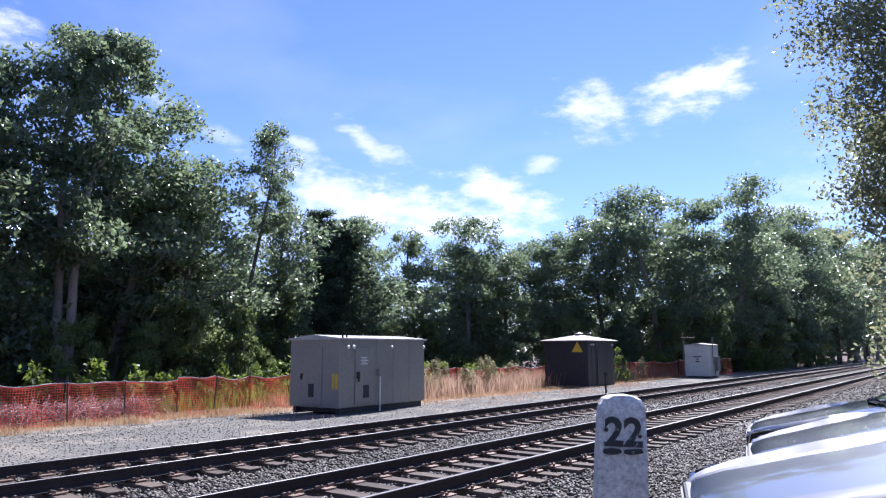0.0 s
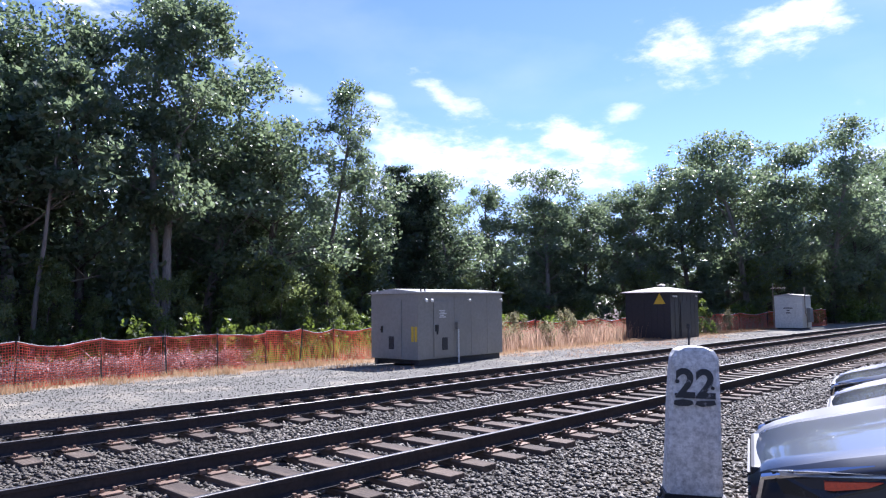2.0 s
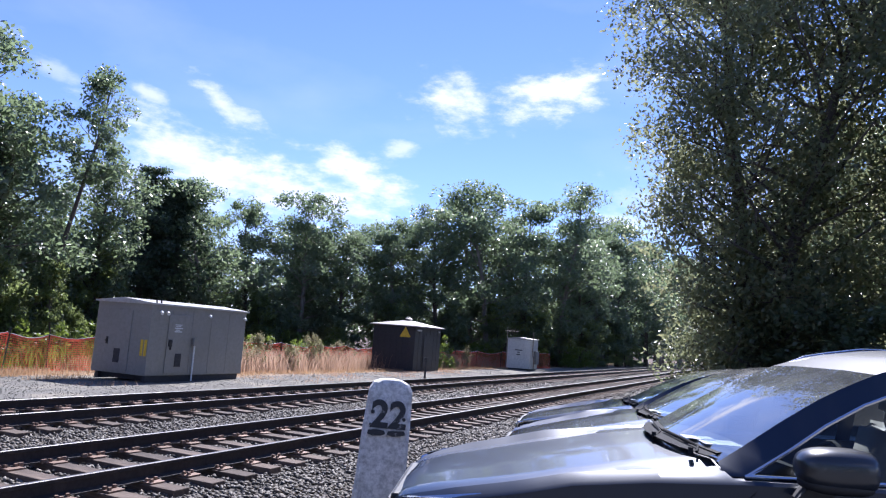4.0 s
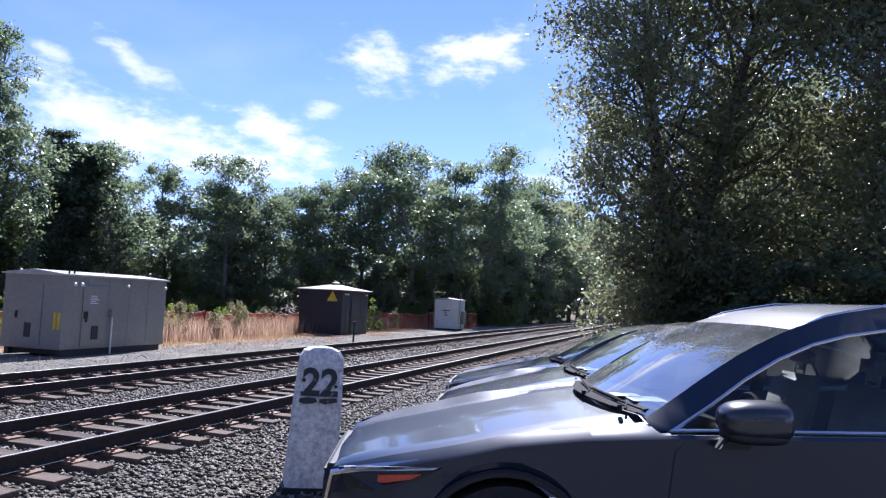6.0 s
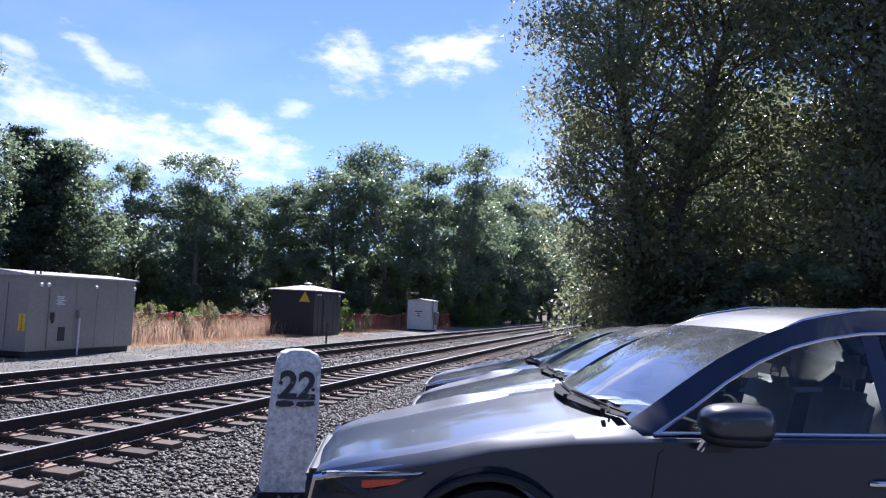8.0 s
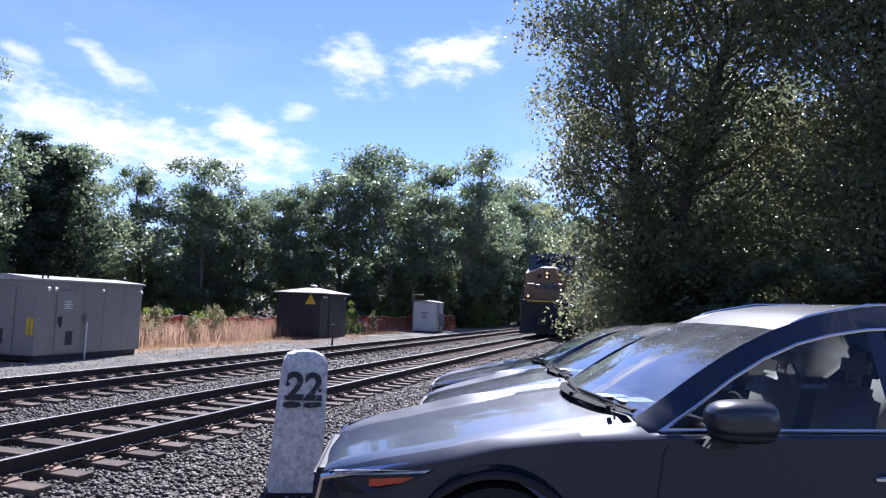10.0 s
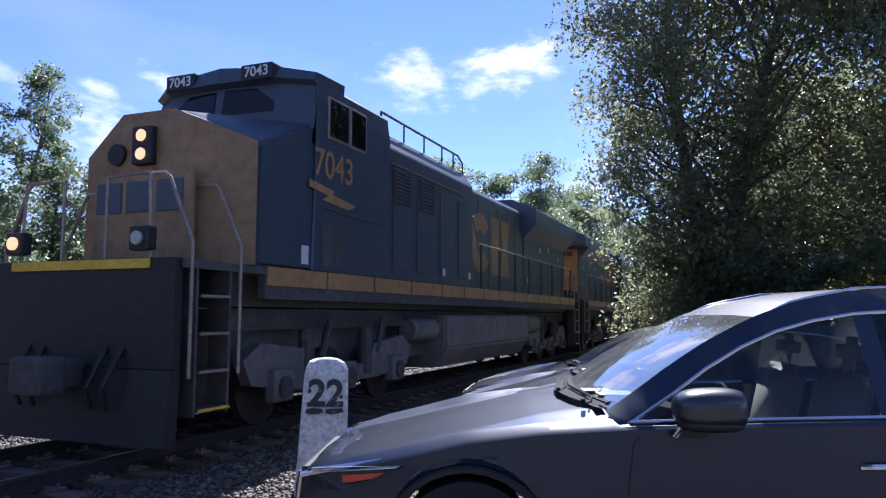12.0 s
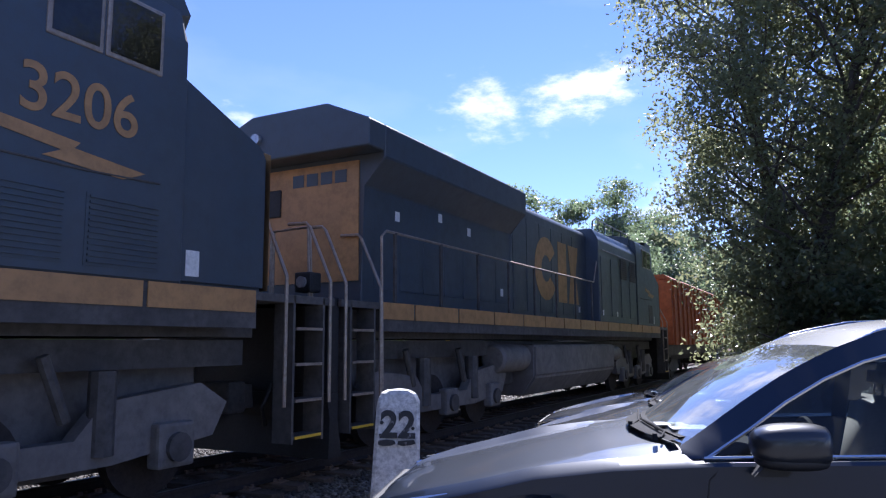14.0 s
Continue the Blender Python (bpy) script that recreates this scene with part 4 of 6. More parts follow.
# ---- sheds ----
def grey_shed():
    W, L, H = 2.25, 4.6, 2.22
    s = empty("equipment_shed", pose(-11.25, 14.7, -0.50, 0, 0, 1.5), "grey steel equipment shed on skids beside the track", "shed")
    bm = bmesh.new()
    for x in (-W + 0.15, -0.15):
        box(bm, x - 0.08, x + 0.08, 0.1, L - 0.1, 0.0, 0.22, 0.01)
    for y in (0.3, L / 2, L - 0.3):
        box(bm, -W + 0.1, -0.1, y - 0.07, y + 0.07, 0.05, 0.2, 0.01)
    part("skid_base", bm, M_SKID, s, "dark steel skid base")
    bm = bmesh.new()
    box(bm, -W, 0, 0, L, 0.22, 0.22 + H, 0.02)
    wall = part("wall", bm, M_SHED, s)
    for k in range(1, 5):
        bm = bmesh.new()
        box(bm, 0.002, 0.008, k * L / 5 - 0.006, k * L / 5 + 0.006, 0.26, 0.2 + H)
        part("seam", bm, M_SHED, wall)
    bm = bmesh.new()
    zt = 0.22 + H
    prism(bm, [(-W - 0.07, zt - 0.02), (0.07, zt - 0.02), (0.07, zt + 0.03), (-W / 2, zt + 0.15), (-W - 0.07, zt + 0.03)], -0.08, L + 0.08, "y")
    part("roof", bm, M_SHED_ROOF, s, "pale low-pitched steel roof")
    # end door, facing along the track
    bm = bmesh.new()
    box(bm, -W + 0.50, -W + 1.50, -0.035, -0.003, 0.30, 2.20, 0.006)
    d = part("door", bm, M_SHED, s, "flush grey steel door")
    bm = bmesh.new()
    box(bm, -W + 0.55, -W + 0.63, -0.065, -0.037, 1.10, 1.32, 0.01)
    cyl(bm, (-W + 0.59, -0.06, 1.2), (-W + 0.59, -0.11, 1.2), 0.02)
    part("door_handle", bm, M_BLACK, d)
    for x in (-W + 0.92, ):
        bm = bmesh.new()
        box(bm, x, x + 0.24, -0.05, -0.036, 0.55, 0.98)
        for k in range(9):
            box(bm, x + 0.02, x + 0.22, -0.058, -0.05, 0.58 + 0.043 * k, 0.60 + 0.043 * k)
        part("vent", bm, M_SKID, d, "louvred vent")
    bm = bmesh.new()
    box(bm, 0.003, 0.035, 0.75, 1.65, 0.30, 2.15, 0.006)
    d2 = part("door", bm, M_SHED, s, "flush grey steel side door")
    bm = bmesh.new()
    box(bm, 0.037, 0.07, 0.80, 0.95, 1.14, 1.36, 0.01)
    cyl(bm, (0.07, 0.88, 1.14), (0.07, 0.88, 1.04), 0.03)
    part("door_handle", bm, M_BLACK, d2)
    bm = bmesh.new()
    box(bm, 0.036, 0.05, 1.15, 1.42, 0.50, 0.92)
    for k in range(8):
        box(bm, 0.05, 0.058, 1.17, 1.40, 0.53 + 0.046 * k, 0.55 + 0.046 * k)
    part("vent", bm, M_SKID, d2, "louvred vent")
    bm = bmesh.new()
    for k in range(5):
        y0, wd = 1.02 + 0.05 * (k % 2), (0.34, 0.18, 0.36, 0.22, 0.3)[k]
        box(bm, 0.036, 0.039, y0, y0 + wd, 1.60 + 0.055 * k, 1.63 + 0.055 * k)
    part("faded_sign_bars", bm, M_WHITEPAINT, d2, "faded unreadable white stencil lines")
    for k in (0, 1):
        bm = bmesh.new()
        box(bm, -0.30 + 0.15 * k, -0.20 + 0.15 * k, -0.012, -0.003, 0.82, 1.32)
        part("yellow_marker", bm, M_YELLOW, s, "yellow warning strip")
    bm = bmesh.new()
    tube(bm, [(0.06, 1.98, -0.0), (0.06, 1.98, 1.25), (0.02, 1.98, 1.3)], 0.028, 8)
    part("conduit", bm, M_WHITEPAINT, s, "pale upright conduit pipe")
    bm = bmesh.new()
    box(bm, 0.003, 0.12, 1.88, 2.06, 1.18, 1.42, 0.01)
    part("junction_box", bm, M_SHED, s)
    for y, sc in ((0.35, 1.0), (0.62, 1.0), (2.6, 0.8), (4.45, 1.0)):
        bm = bmesh.new()
        cyl(bm, (0.0, y, 2.2), (0.12, y, 2.22), 0.02)
        cyl(bm, (0.10, y - 0.05, 2.22), (0.20, y - 0.12, 2.16), 0.03 * sc, 0.048 * sc)
        part("flood_light", bm, M_WHITEPAINT, s, "small white flood light")
    for x in (-0.15, -0.05):
        bm = bmesh.new()
        cyl(bm, (x, 0.05 - 3 * x, zt), (x, 0.05 - 3 * x, zt + 0.16), 0.035, 0.02)
        part("antenna", bm, M_BLACK, s)


grey_shed()


def dark_shed():
    W, L, H = 2.75, 3.6, 2.55
    s = empty("signal_house", pose(-12.45, 35.6, land(-12.4, 36)), "charcoal signal house with shallow hipped roof by the track", "shed")
    bm = bmesh.new()
    box(bm, -W, 0, 0, L, 0.0, H, 0.02)
    wall = part("wall", bm, M_DARKSHED, s)
    for k in range(1, 7):
        bm = bmesh.new()
        box(bm, -W * k / 7 - 0.01, -W * k / 7 + 0.01, -0.012, -0.002, 0.05, H - 0.1)
        part("seam", bm, M_DARKSHED, wall)
        bm = bmesh.new()
        box(bm, 0.002, 0.012, L * k / 7 - 0.01, L * k / 7 + 0.01, 0.05, H - 0.1)
        part("seam", bm, M_DARKSHED, wall)
    bm = bmesh.new()
    a = [bm.verts.new(p) for p in ((-W - 0.2, -0.2, H), (0.2, -0.2, H), (0.2, L + 0.2, H), (-W - 0.2, L + 0.2, H))]
    b = [bm.verts.new((v.co.x, v.co.y, H + 0.05)) for v in a]
    c = [bm.verts.new(p) for p in ((-W / 2 - 0.25, L / 2 - 0.25, H + 0.36), (-W / 2 + 0.25, L / 2 - 0.25, H + 0.36), (-W / 2 + 0.25, L / 2 + 0.25, H + 0.36), (-W / 2 - 0.25, L / 2 + 0.25, H + 0.36))]
    bm.faces.new(a[::-1])
    bm.faces.new(c)
    for k in range(4):
        bm.faces.new((a[k], a[(k + 1) % 4], b[(k + 1) % 4], b[k]))
        bm.faces.new((b[k], b[(k + 1) % 4], c[(k + 1) % 4], c[k]))
    r = part("roof", bm, M_REDROOF, s, "weathered pale hipped roof")
    bm = bmesh.new()
    cyl(bm, (-W / 2, L / 2, H + 0.34), (-W / 2, L / 2, H + 0.46), 0.16, 0.16)
    cyl(bm, (-W / 2, L / 2, H + 0.46), (-W / 2, L / 2, H + 0.56), 0.26, 0.03)
    part("vent_cap", bm, M_REDROOF, r)
    bm = bmesh.new()
    prism(bm, [(-0.98, H - 0.62), (-0.28, H - 0.62), (-0.63, H - 0.02)], -0.03, -0.014, "y")
    part("warning_triangle", bm, M_YELLOW, s, "yellow warning triangle sign")
    for y in (0.3, 0.6, 3.2):
        bm = bmesh.new()
        cyl(bm, (0.0, y, H - 0.18), (0.12, y - 0.05, H - 0.2), 0.035, 0.055)
        part("flood_light", bm, M_WHITEPAINT, s)
    bm = bmesh.new()
    box(bm, 0.012, 0.03, 1.2, 2.1, 0.1, 2.1, 0.006)
    part("door", bm, M_DARKSHED, s)


dark_shed()


def white_cabinet():
    W, L, H = 1.85, 2.0, 2.35
    s = empty("signal_cabinet", pose(-10.5, 51.8, land(-10.5, 52)), "off-white steel signal cabinet with aerials on gravel", "cabinet")
    bm = bmesh.new()
    box(bm, -W, 0, 0, L, 0.12, H, 0.02)
    part("body", bm, M_CAB_WHITE, s)
    bm = bmesh.new()
    box(bm, -W + 0.1, -0.1, 0.1, L - 0.1, 0.0, 0.12)
    part("plinth", bm, M_SKID, s)
    bm = bmesh.new()
    prism(bm, [(-W - 0.06, H), (0.06, H), (0.06, H + 0.04), (-W / 2, H + 0.16), (-W - 0.06, H + 0.04)], -0.06, L + 0.06, "y")
    part("roof", bm, M_SHED_ROOF, s)
    bm = bmesh.new()
    box(bm, -W + 0.42, -0.45, -0.03, -0.003, 0.25, 2.05, 0.006)
    d = part("door", bm, M_CAB_WHITE, s)
    bm = bmesh.new()
    for k, w in enumerate((0.62, 0.2, 0.3)):
        box(bm, -W / 2 - w / 2, -W / 2 + w / 2, -0.036, -0.031, 1.48 - 0.17 * k, 1.55 - 0.17 * k)
    part("sign_bars", bm, M_BLACK, d, "unreadable dark sign lines")
    bm = bmesh.new()
    tube(bm, [(0.08, 0.8, 0.15), (0.08, 0.8, 0.6), (0.14, 0.5, 0.9), (0.08, 0.4, 1.2), (0.08, 0.4, H + 0.6)], 0.035, 6)
    part("conduit", bm, M_RAILING, s)
    bm = bmesh.new()
    box(bm, 0.0, 0.25, 0.9, 1.6, 0.5, 1.5, 0.02)
    part("meter_box", bm, M_SHED, s)
    bm = bmesh.new()
    cyl(bm, (-W - 0.05, -0.05, 0.1), (-W - 0.05, -0.05, H + 0.95), 0.03)
    for k in range(5):
        cyl(bm, (-W - 0.05 + 0.2 * k, -0.05, H + 0.4), (-W - 0.05 + 0.2 * k, -0.05, H + 0.75 + 0.1 * (k % 2)), 0.015, n=5)
    cyl(bm, (-W - 0.2, -0.05, H + 0.58), (-W + 0.85, -0.05, H + 0.58), 0.02, n=6)
    part("aerial", bm, M_RAILING, s, "thin metal aerial mast")


white_cabinet()


# ---- marker and fence ----
def milepost():
    s = empty("milepost", pose(2.62, 4.40, -0.42, 0, 2.2, 33), "whitewashed stone milepost with worn black number, standing in ballast", "milepost")
    w0, w1, d0, d1, z0, z1 = 0.255, 0.208, 0.17, 0.14, 0.0, 1.56
    bm = bmesh.new()
    secs = []
    for z, e in ((0.22, 1), (0.6, 1), (1.0, 1), (1.38, 1), (1.46, 0.97), (1.52, 0.82), (1.55, 0.55), (1.56, 0.2)):
        t = (z - z0) / (z1 - z0)
        w, d = (w0 + (w1 - w0) * t) * e, (d0 + (d1 - d0) * t) * (0.5 + 0.5 * e)
        c = 0.03
        ring = [(-w + c, -d, z), (0, -d, z), (w - c, -d, z), (w, -d + c, z), (w, d - c, z), (w - c, d, z), (-w + c, d, z), (-w, d - c, z), (-w, -d + c, z)]
        secs.append([Vector(p) + Vector((noise.noise((p[0] * 5, p[1] * 5, z * 5)), noise.noise((p[0] * 5, 9, z * 5)), 0.6 * noise.noise((3, p[0] * 9, z * 5)))) * 0.012 for p in ring + ring[:1]])
    loft(bm, secs)
    bm.faces.new([bm.verts.new(p) for p in secs[-1][:-1]])
    bmesh.ops.remove_doubles(bm, verts=bm.verts, dist=0.0005)
    part("stone", bm, M_POST, s, smooth=False)
    bm = bmesh.new()
    prism(bm, [(-0.268, -0.185), (0.268, -0.185), (0.268, 0.185), (-0.268, 0.185)], -0.25, 0.225, "z")
    part("base", bm, M_BLACK, s, "black painted base")
    face = Matrix.Translation((0.0, -0.156, 1.21)) @ Matrix.Rotation(radians(88.5), 4, "X")
    writing("number", "22", 0.36, face @ Matrix.Diagonal((0.98, 1.0, 1, 1)), M_PAINTED22, s, 0.004, 0.011)
    for bar in ([(-0.19, 1.03), (-0.14, 1.015), (-0.06, 1.022), (-0.015, 1.04), (-0.03, 1.07), (-0.11, 1.078), (-0.185, 1.065)], [(0.0, 1.035), (0.05, 1.02), (0.13, 1.03), (0.18, 1.045), (0.165, 1.08), (0.07, 1.072), (0.01, 1.066)]):
        bm = bmesh.new()
        prism(bm, bar, -0.172, -0.155, "y")
        part("underline", bm, M_PAINTED22, s)
    for x, z, r in ((-0.16, 1.24, 0.02), (0.15, 1.19, 0.018), (-0.17, 1.12, 0.014)):
        bm = bmesh.new()
        cyl(bm, (x, -0.165, z), (x, -0.150, z), r, n=7)
        part("paint_spot", bm, M_PAINTED22, s)


milepost()


def safety_fence():
    f = empty("safety_fence", Matrix.Identity(4), "orange plastic safety netting sagging between thin steel posts", "fence")
    line = [(-15.2, -3.0), (-15.6, 0.8), (-15.9, 4.2), (-16.5, 6.7), (-16.5, 8.7), (-16.7, 10.6), (-16.6, 12.4), (-16.5, 13.8), (-16.8, 15.6), (-16.6, 17.6), (-16.4, 20.0), (-16.2, 22.6), (-16.2, 25.2), (-16.1, 28.0), (-16.0, 31.0), (-16.0, 34.0),
            (-16.0, 37.2), (-15.6, 40.4), (-15.2, 43.8), (-14.8, 47.2), (-14.4, 50.6), (-13.6, 54.0), (-12.4, 57.5), (-11.6, 61.5)]
    rng = random.Random(4)
    tops = []
    bm = bmesh.new()
    cyl(bm, (0, 0, -0.2), (0, 0, 1.44), 0.022, n=6)
    first = part("post", bm, M_FENCEPOST, f)
    me = first.data
    for i, (x, y) in enumerate(line):
        ob = first if i == 0 else new("post", me)
        ob.parent = f
        z = land(x, y)
        ob.matrix_basis = pose(x, y, z, rng.uniform(-4, 4), rng.uniform(-4, 4))
        tops.append((x, y, z))
    for i, ((x0, y0, z0), (x1, y1, z1)) in enumerate(zip(tops, tops[1:])):
        ln = math.hypot(x1 - x0, y1 - y0)
        tilt = Vector((-(y1 - y0), x1 - x0, 0)).normalized()
        sag, lean = rng.uniform(0.04, 0.13), rng.uniform(-0.06, 0.06)
        hgt = 1.20 + rng.uniform(-0.05, 0.05)

        def at(u, v):
            s = sag * 4 * u * (1 - u)
            z = z0 + (z1 - z0) * u + 0.04 + v * (hgt - s) + 0.03 * math.sin(7 * u + i) * v
            o = 0.05 * math.sin(5 * u * ln + 3 * v + i) + lean * v
            return Vector((x0 + (x1 - x0) * u, y0 + (y1 - y0) * u, z)) + tilt * o
        bm = bmesh.new()
        nu, nv = int(ln / 0.075), 15
        grid = [[at(a / nu, b / nv) for b in range(nv + 1)] for a in range(nu + 1)]
        hw = 0.0075
        for a in range(nu + 1):
            d = Vector((x1 - x0, y1 - y0, 0)).normalized() * hw
            vs = [(bm.verts.new(p - d), bm.verts.new(p + d)) for p in grid[a][::3]]
            for p, q in zip(vs, vs[1:]):
                bm.faces.new((p[0], p[1], q[1], q[0]))
        for b in range(nv + 1):
            w = 0.035 if b in (0, nv) else 0.009
            vs = [(bm.verts.new(g[b] - Vector((0, 0, w))), bm.verts.new(g[b] + Vector((0, 0, w)))) for g in grid[::3]]
            for p, q in zip(vs, vs[1:]):
                bm.faces.new((p[0], q[0], q[1], p[1]))
        part("netting", bm, M_NET, f)
        bm = bmesh.new()
        tube(bm, [at(k / 8, 1.0) + Vector((0, 0, 0.03)) for k in range(9)], 0.011, 5)
        part("top_cord", bm, M_WHITEPAINT, f, "pale cord along the top")


safety_fence()


def marker_stake():
    s = empty("marker_stake", pose(-7.4, 26.6, land(-7.4, 26.6)), "short dark steel marker stake beside the far rail", "stake")
    bm = bmesh.new()
    cyl(bm, (0, 0, -0.2), (0, 0, 0.85), 0.045, n=8)
    part("stake_shaft", bm, M_SKID, s)
    bm = bmesh.new()
    box(bm, -0.07, 0.07, -0.02, 0.02, 0.75, 0.95, 0.01)
    part("stake_plate", bm, M_SKID, s)


marker_stake()

# ---- parked cars ----
def curve_at(keys, s):
    """Smooth value between (s, value) keys."""
    for (a, va), (b, vb) in zip(keys, keys[1:]):
        if s <= b:
            t = min(max((s - a) / (b - a), 0), 1)
            return va + (vb - va) * t
    return keys[-1][1]


def parked_car(m, paint, label, wagon=True, droop=0.0):
    """Nose towards -x, length along +x, driver's side at -y. Origin under the nose."""
    car = empty("car", m, label, "car", "parked cars")
    LEN = 5.0
    half = [(0.0, 0.62), (0.10, 0.76), (0.3, 0.87), (0.7, 0.945), (1.2, 0.965), (2.2, 0.975), (3.6, 0.97), (4.4, 0.93), (4.8, 0.86), (5.0, 0.78)]
    topc = [(0.0, 0.675), (0.06, 0.725), (0.2, 0.772), (0.5, 0.835), (0.9, 0.925), (1.3, 1.008), (1.68, 1.070)]
    shou = [(0.0, 0.64), (0.1, 0.705), (0.35, 0.782), (0.6, 0.838), (0.93, 0.92), (1.3, 0.968), (1.8, 1.0), (3.0, 1.03), (4.2, 1.07), (5.0, 1.05)]
    AX = (0.93, 3.80)

    def sill(s):
        z = 0.30 if s > 0.12 else 0.34
        for a in AX:
            d = abs(s - a)
            if d < 0.415:
                z = max(z, 0.35 + math.sqrt(max(0.415 ** 2 - d * d, 0)))
        return z
    ss = sorted(set([0.0, 0.03, 0.08, 0.15, 0.25, 0.36, 0.42, 0.5, 1.5, 1.66, 1.69, 1.75, 2.0, 2.4, 2.8, 3.1, 3.3, 4.3, 4.5, 4.7, 4.85, 4.95, 5.0] + [round(a + 0.415 * math.sin(k * math.pi / 16), 3) for a in AX for k in range(-8, 9)]))
    left = []
    for s in ss:
        w, zs, zb = curve_at(half, s), curve_at(shou, s), sill(s)
        if s <= 1.67:
            zc = curve_at(topc, s)
            top = [(0.0, zc), (0.28 * w, zc - 0.004), (0.55 * w, zc - 0.012), (0.72 * w, zc - 0.012), (0.80 * w, zc - 0.034), (0.90 * w, zs + 0.030)]
        elif s < 4.9:
            top = [(0.0, 0.36), (0.4 * w, 0.36), (0.78 * w, 0.38), (0.82 * w, 0.45), (w - 0.13, zs - 0.06), (w - 0.11, zs + 0.015)]
        else:
            top = [(0.0, zs), (0.28 * w, zs), (0.55 * w, zs), (0.72 * w, zs), (0.8 * w, zs), (0.90 * w, zs)]
        mid = zs - 0.30
        side = [(w - 0.020, zs - 0.002), (w - 0.003, zs - 0.018), (w, zs - 0.10), (w + 0.004, max(mid - 0.02, zb + 0.07)), (w - 0.006, max(zb + 0.05, 0.5 if zb < 0.4 else 0)), (w - 0.012, max(zb + 0.035, 0.42 if zb < 0.4 else 0)), (w - 0.02, zb + 0.015), (w - 0.06, zb)]
        left.append([(s, -y, z) for y, z in top + side])
    bm = bmesh.new()
    loft(bm, left)
    loft(bm, [[(x, -y, z) for x, y, z in sec] for sec in left])
    for sec in (left[0], left[-1]):
        bm.faces.new([bm.verts.new(p) for p in sec] + [bm.verts.new((x, -y, z)) for x, y, z in sec[::-1][:-1]])
    bmesh.ops.remove_doubles(bm, verts=bm.verts, dist=0.0005)
    body = part("body", bm, paint, car, smooth=True)
    body.data.set_sharp_from_angle(angle=radians(32))
    # greenhouse
    edge_z = [(1.65, 1.052), (1.79, 1.143), (1.935, 1.245), (2.085, 1.340), (2.2, 1.410), (2.35, 1.485), (2.46, 1.535), (2.69, 1.62), (3.03, 1.682), (3.4, 1.695), (3.8, 1.675), (4.3, 1.60), (4.6, 1.48), (4.85, 1.24), (4.97, 1.09)]
    edge_w = [(1.65, 0.80), (2.2, 0.708), (2.46, 0.68), (3.03, 0.645), (3.8, 0.63), (4.5, 0.60), (4.97, 0.68)]
    glass_z = [(1.65, 0.98), (1.755, 1.012), (1.962, 1.137), (2.16, 1.268), (2.361, 1.378), (2.561, 1.461), (2.758, 1.514), (3.0, 1.555), (3.4, 1.575), (3.9, 1.545), (4.3, 1.46), (4.6, 1.30), (4.85, 1.12), (4.97, 1.06)]
    gs = [1.65, 1.755, 1.86, 1.962, 2.06, 2.16, 2.26, 2.361, 2.461, 2.561, 2.66, 2.758, 2.88, 2.98, 3.08, 3.4, 3.7, 3.98, 4.08, 4.3, 4.5, 4.6, 4.72, 4.85, 4.97]

    def sec(s):
        """Half a section of the cabin: crown, edge of the roof, top of the side glass, belt."""
        zr, wr = curve_at(edge_z, s), curve_at(edge_w, s)
        wb, zb = curve_at(half, s) - 0.06, curve_at(shou, s) + 0.012
        zr = max(zr, zb + 0.02)
        zg = max(curve_at(glass_z, s), zb + 0.001)
        fwd = max(2.46 - s, 0)
        return [(s - 0.12 * fwd, 0.0, zr + 0.010), (s - 0.07 * fwd, 0.5 * wr, zr + 0.010), (s, wr, zr), (s, min(0.905 - 0.42 * (zg - 1.02), wb), zg), (s, wb, zb)]
    sets = {"windshield": [], "side_window": [], "roof": [], "pillar": [], "rear_window": []}
    for a, b in zip(gs, gs[1:]):
        A, B, mid = sec(a), sec(b), (a + b) / 2
        for sgn in (-1, 1):
            q = [[Vector((p[0], p[1] * sgn, p[2])) for p in S] for S in (A, B)]
            for k in (0, 1):
                kind = "windshield" if mid < 2.46 else "roof" if mid < 4.55 else "rear_window"
                sets[kind].append((q[0][k], q[0][k + 1], q[1][k + 1], q[1][k]))
            sets["pillar"].append((q[0][2], q[0][3], q[1][3], q[1][2]))
            solid = 2.98 <= mid <= 3.08 or 3.98 <= mid <= 4.08 or mid > 4.6 or mid < 1.75
            sets["pillar" if solid else "side_window"].append((q[0][3], q[0][4], q[1][4], q[1][3]))
    for kind, quads in sets.items():
        if kind == "side_window":
            for lo, hi in ((1.5, 3.0), (3.0, 4.0), (4.0, 5.0)):
                for sgn in (-1, 1):
                    bm = bmesh.new()
                    for q in quads:
                        mx = sum(p.x for p in q) / 4
                        if lo < mx - 0.02 < hi and q[0].y * sgn > 0:
                            bm.faces.new([bm.verts.new(p) for p in q])
                    bmesh.ops.remove_doubles(bm, verts=bm.verts, dist=0.0005)
                    part("side_window", bm, M_CARGLASS, car, smooth=True).visible_shadow = False
            continue
        bm = bmesh.new()
        for q in quads:
            bm.faces.new([bm.verts.new(p) for p in q])
        bmesh.ops.remove_doubles(bm, verts=bm.verts, dist=0.0005)
        g = part(kind, bm, {"roof": paint, "pillar": paint, "windshield": M_SCREEN}.get(kind, M_CARGLASS), car, smooth=True)
        if kind in ("windshield", "rear_window"):
            g.visible_shadow = False
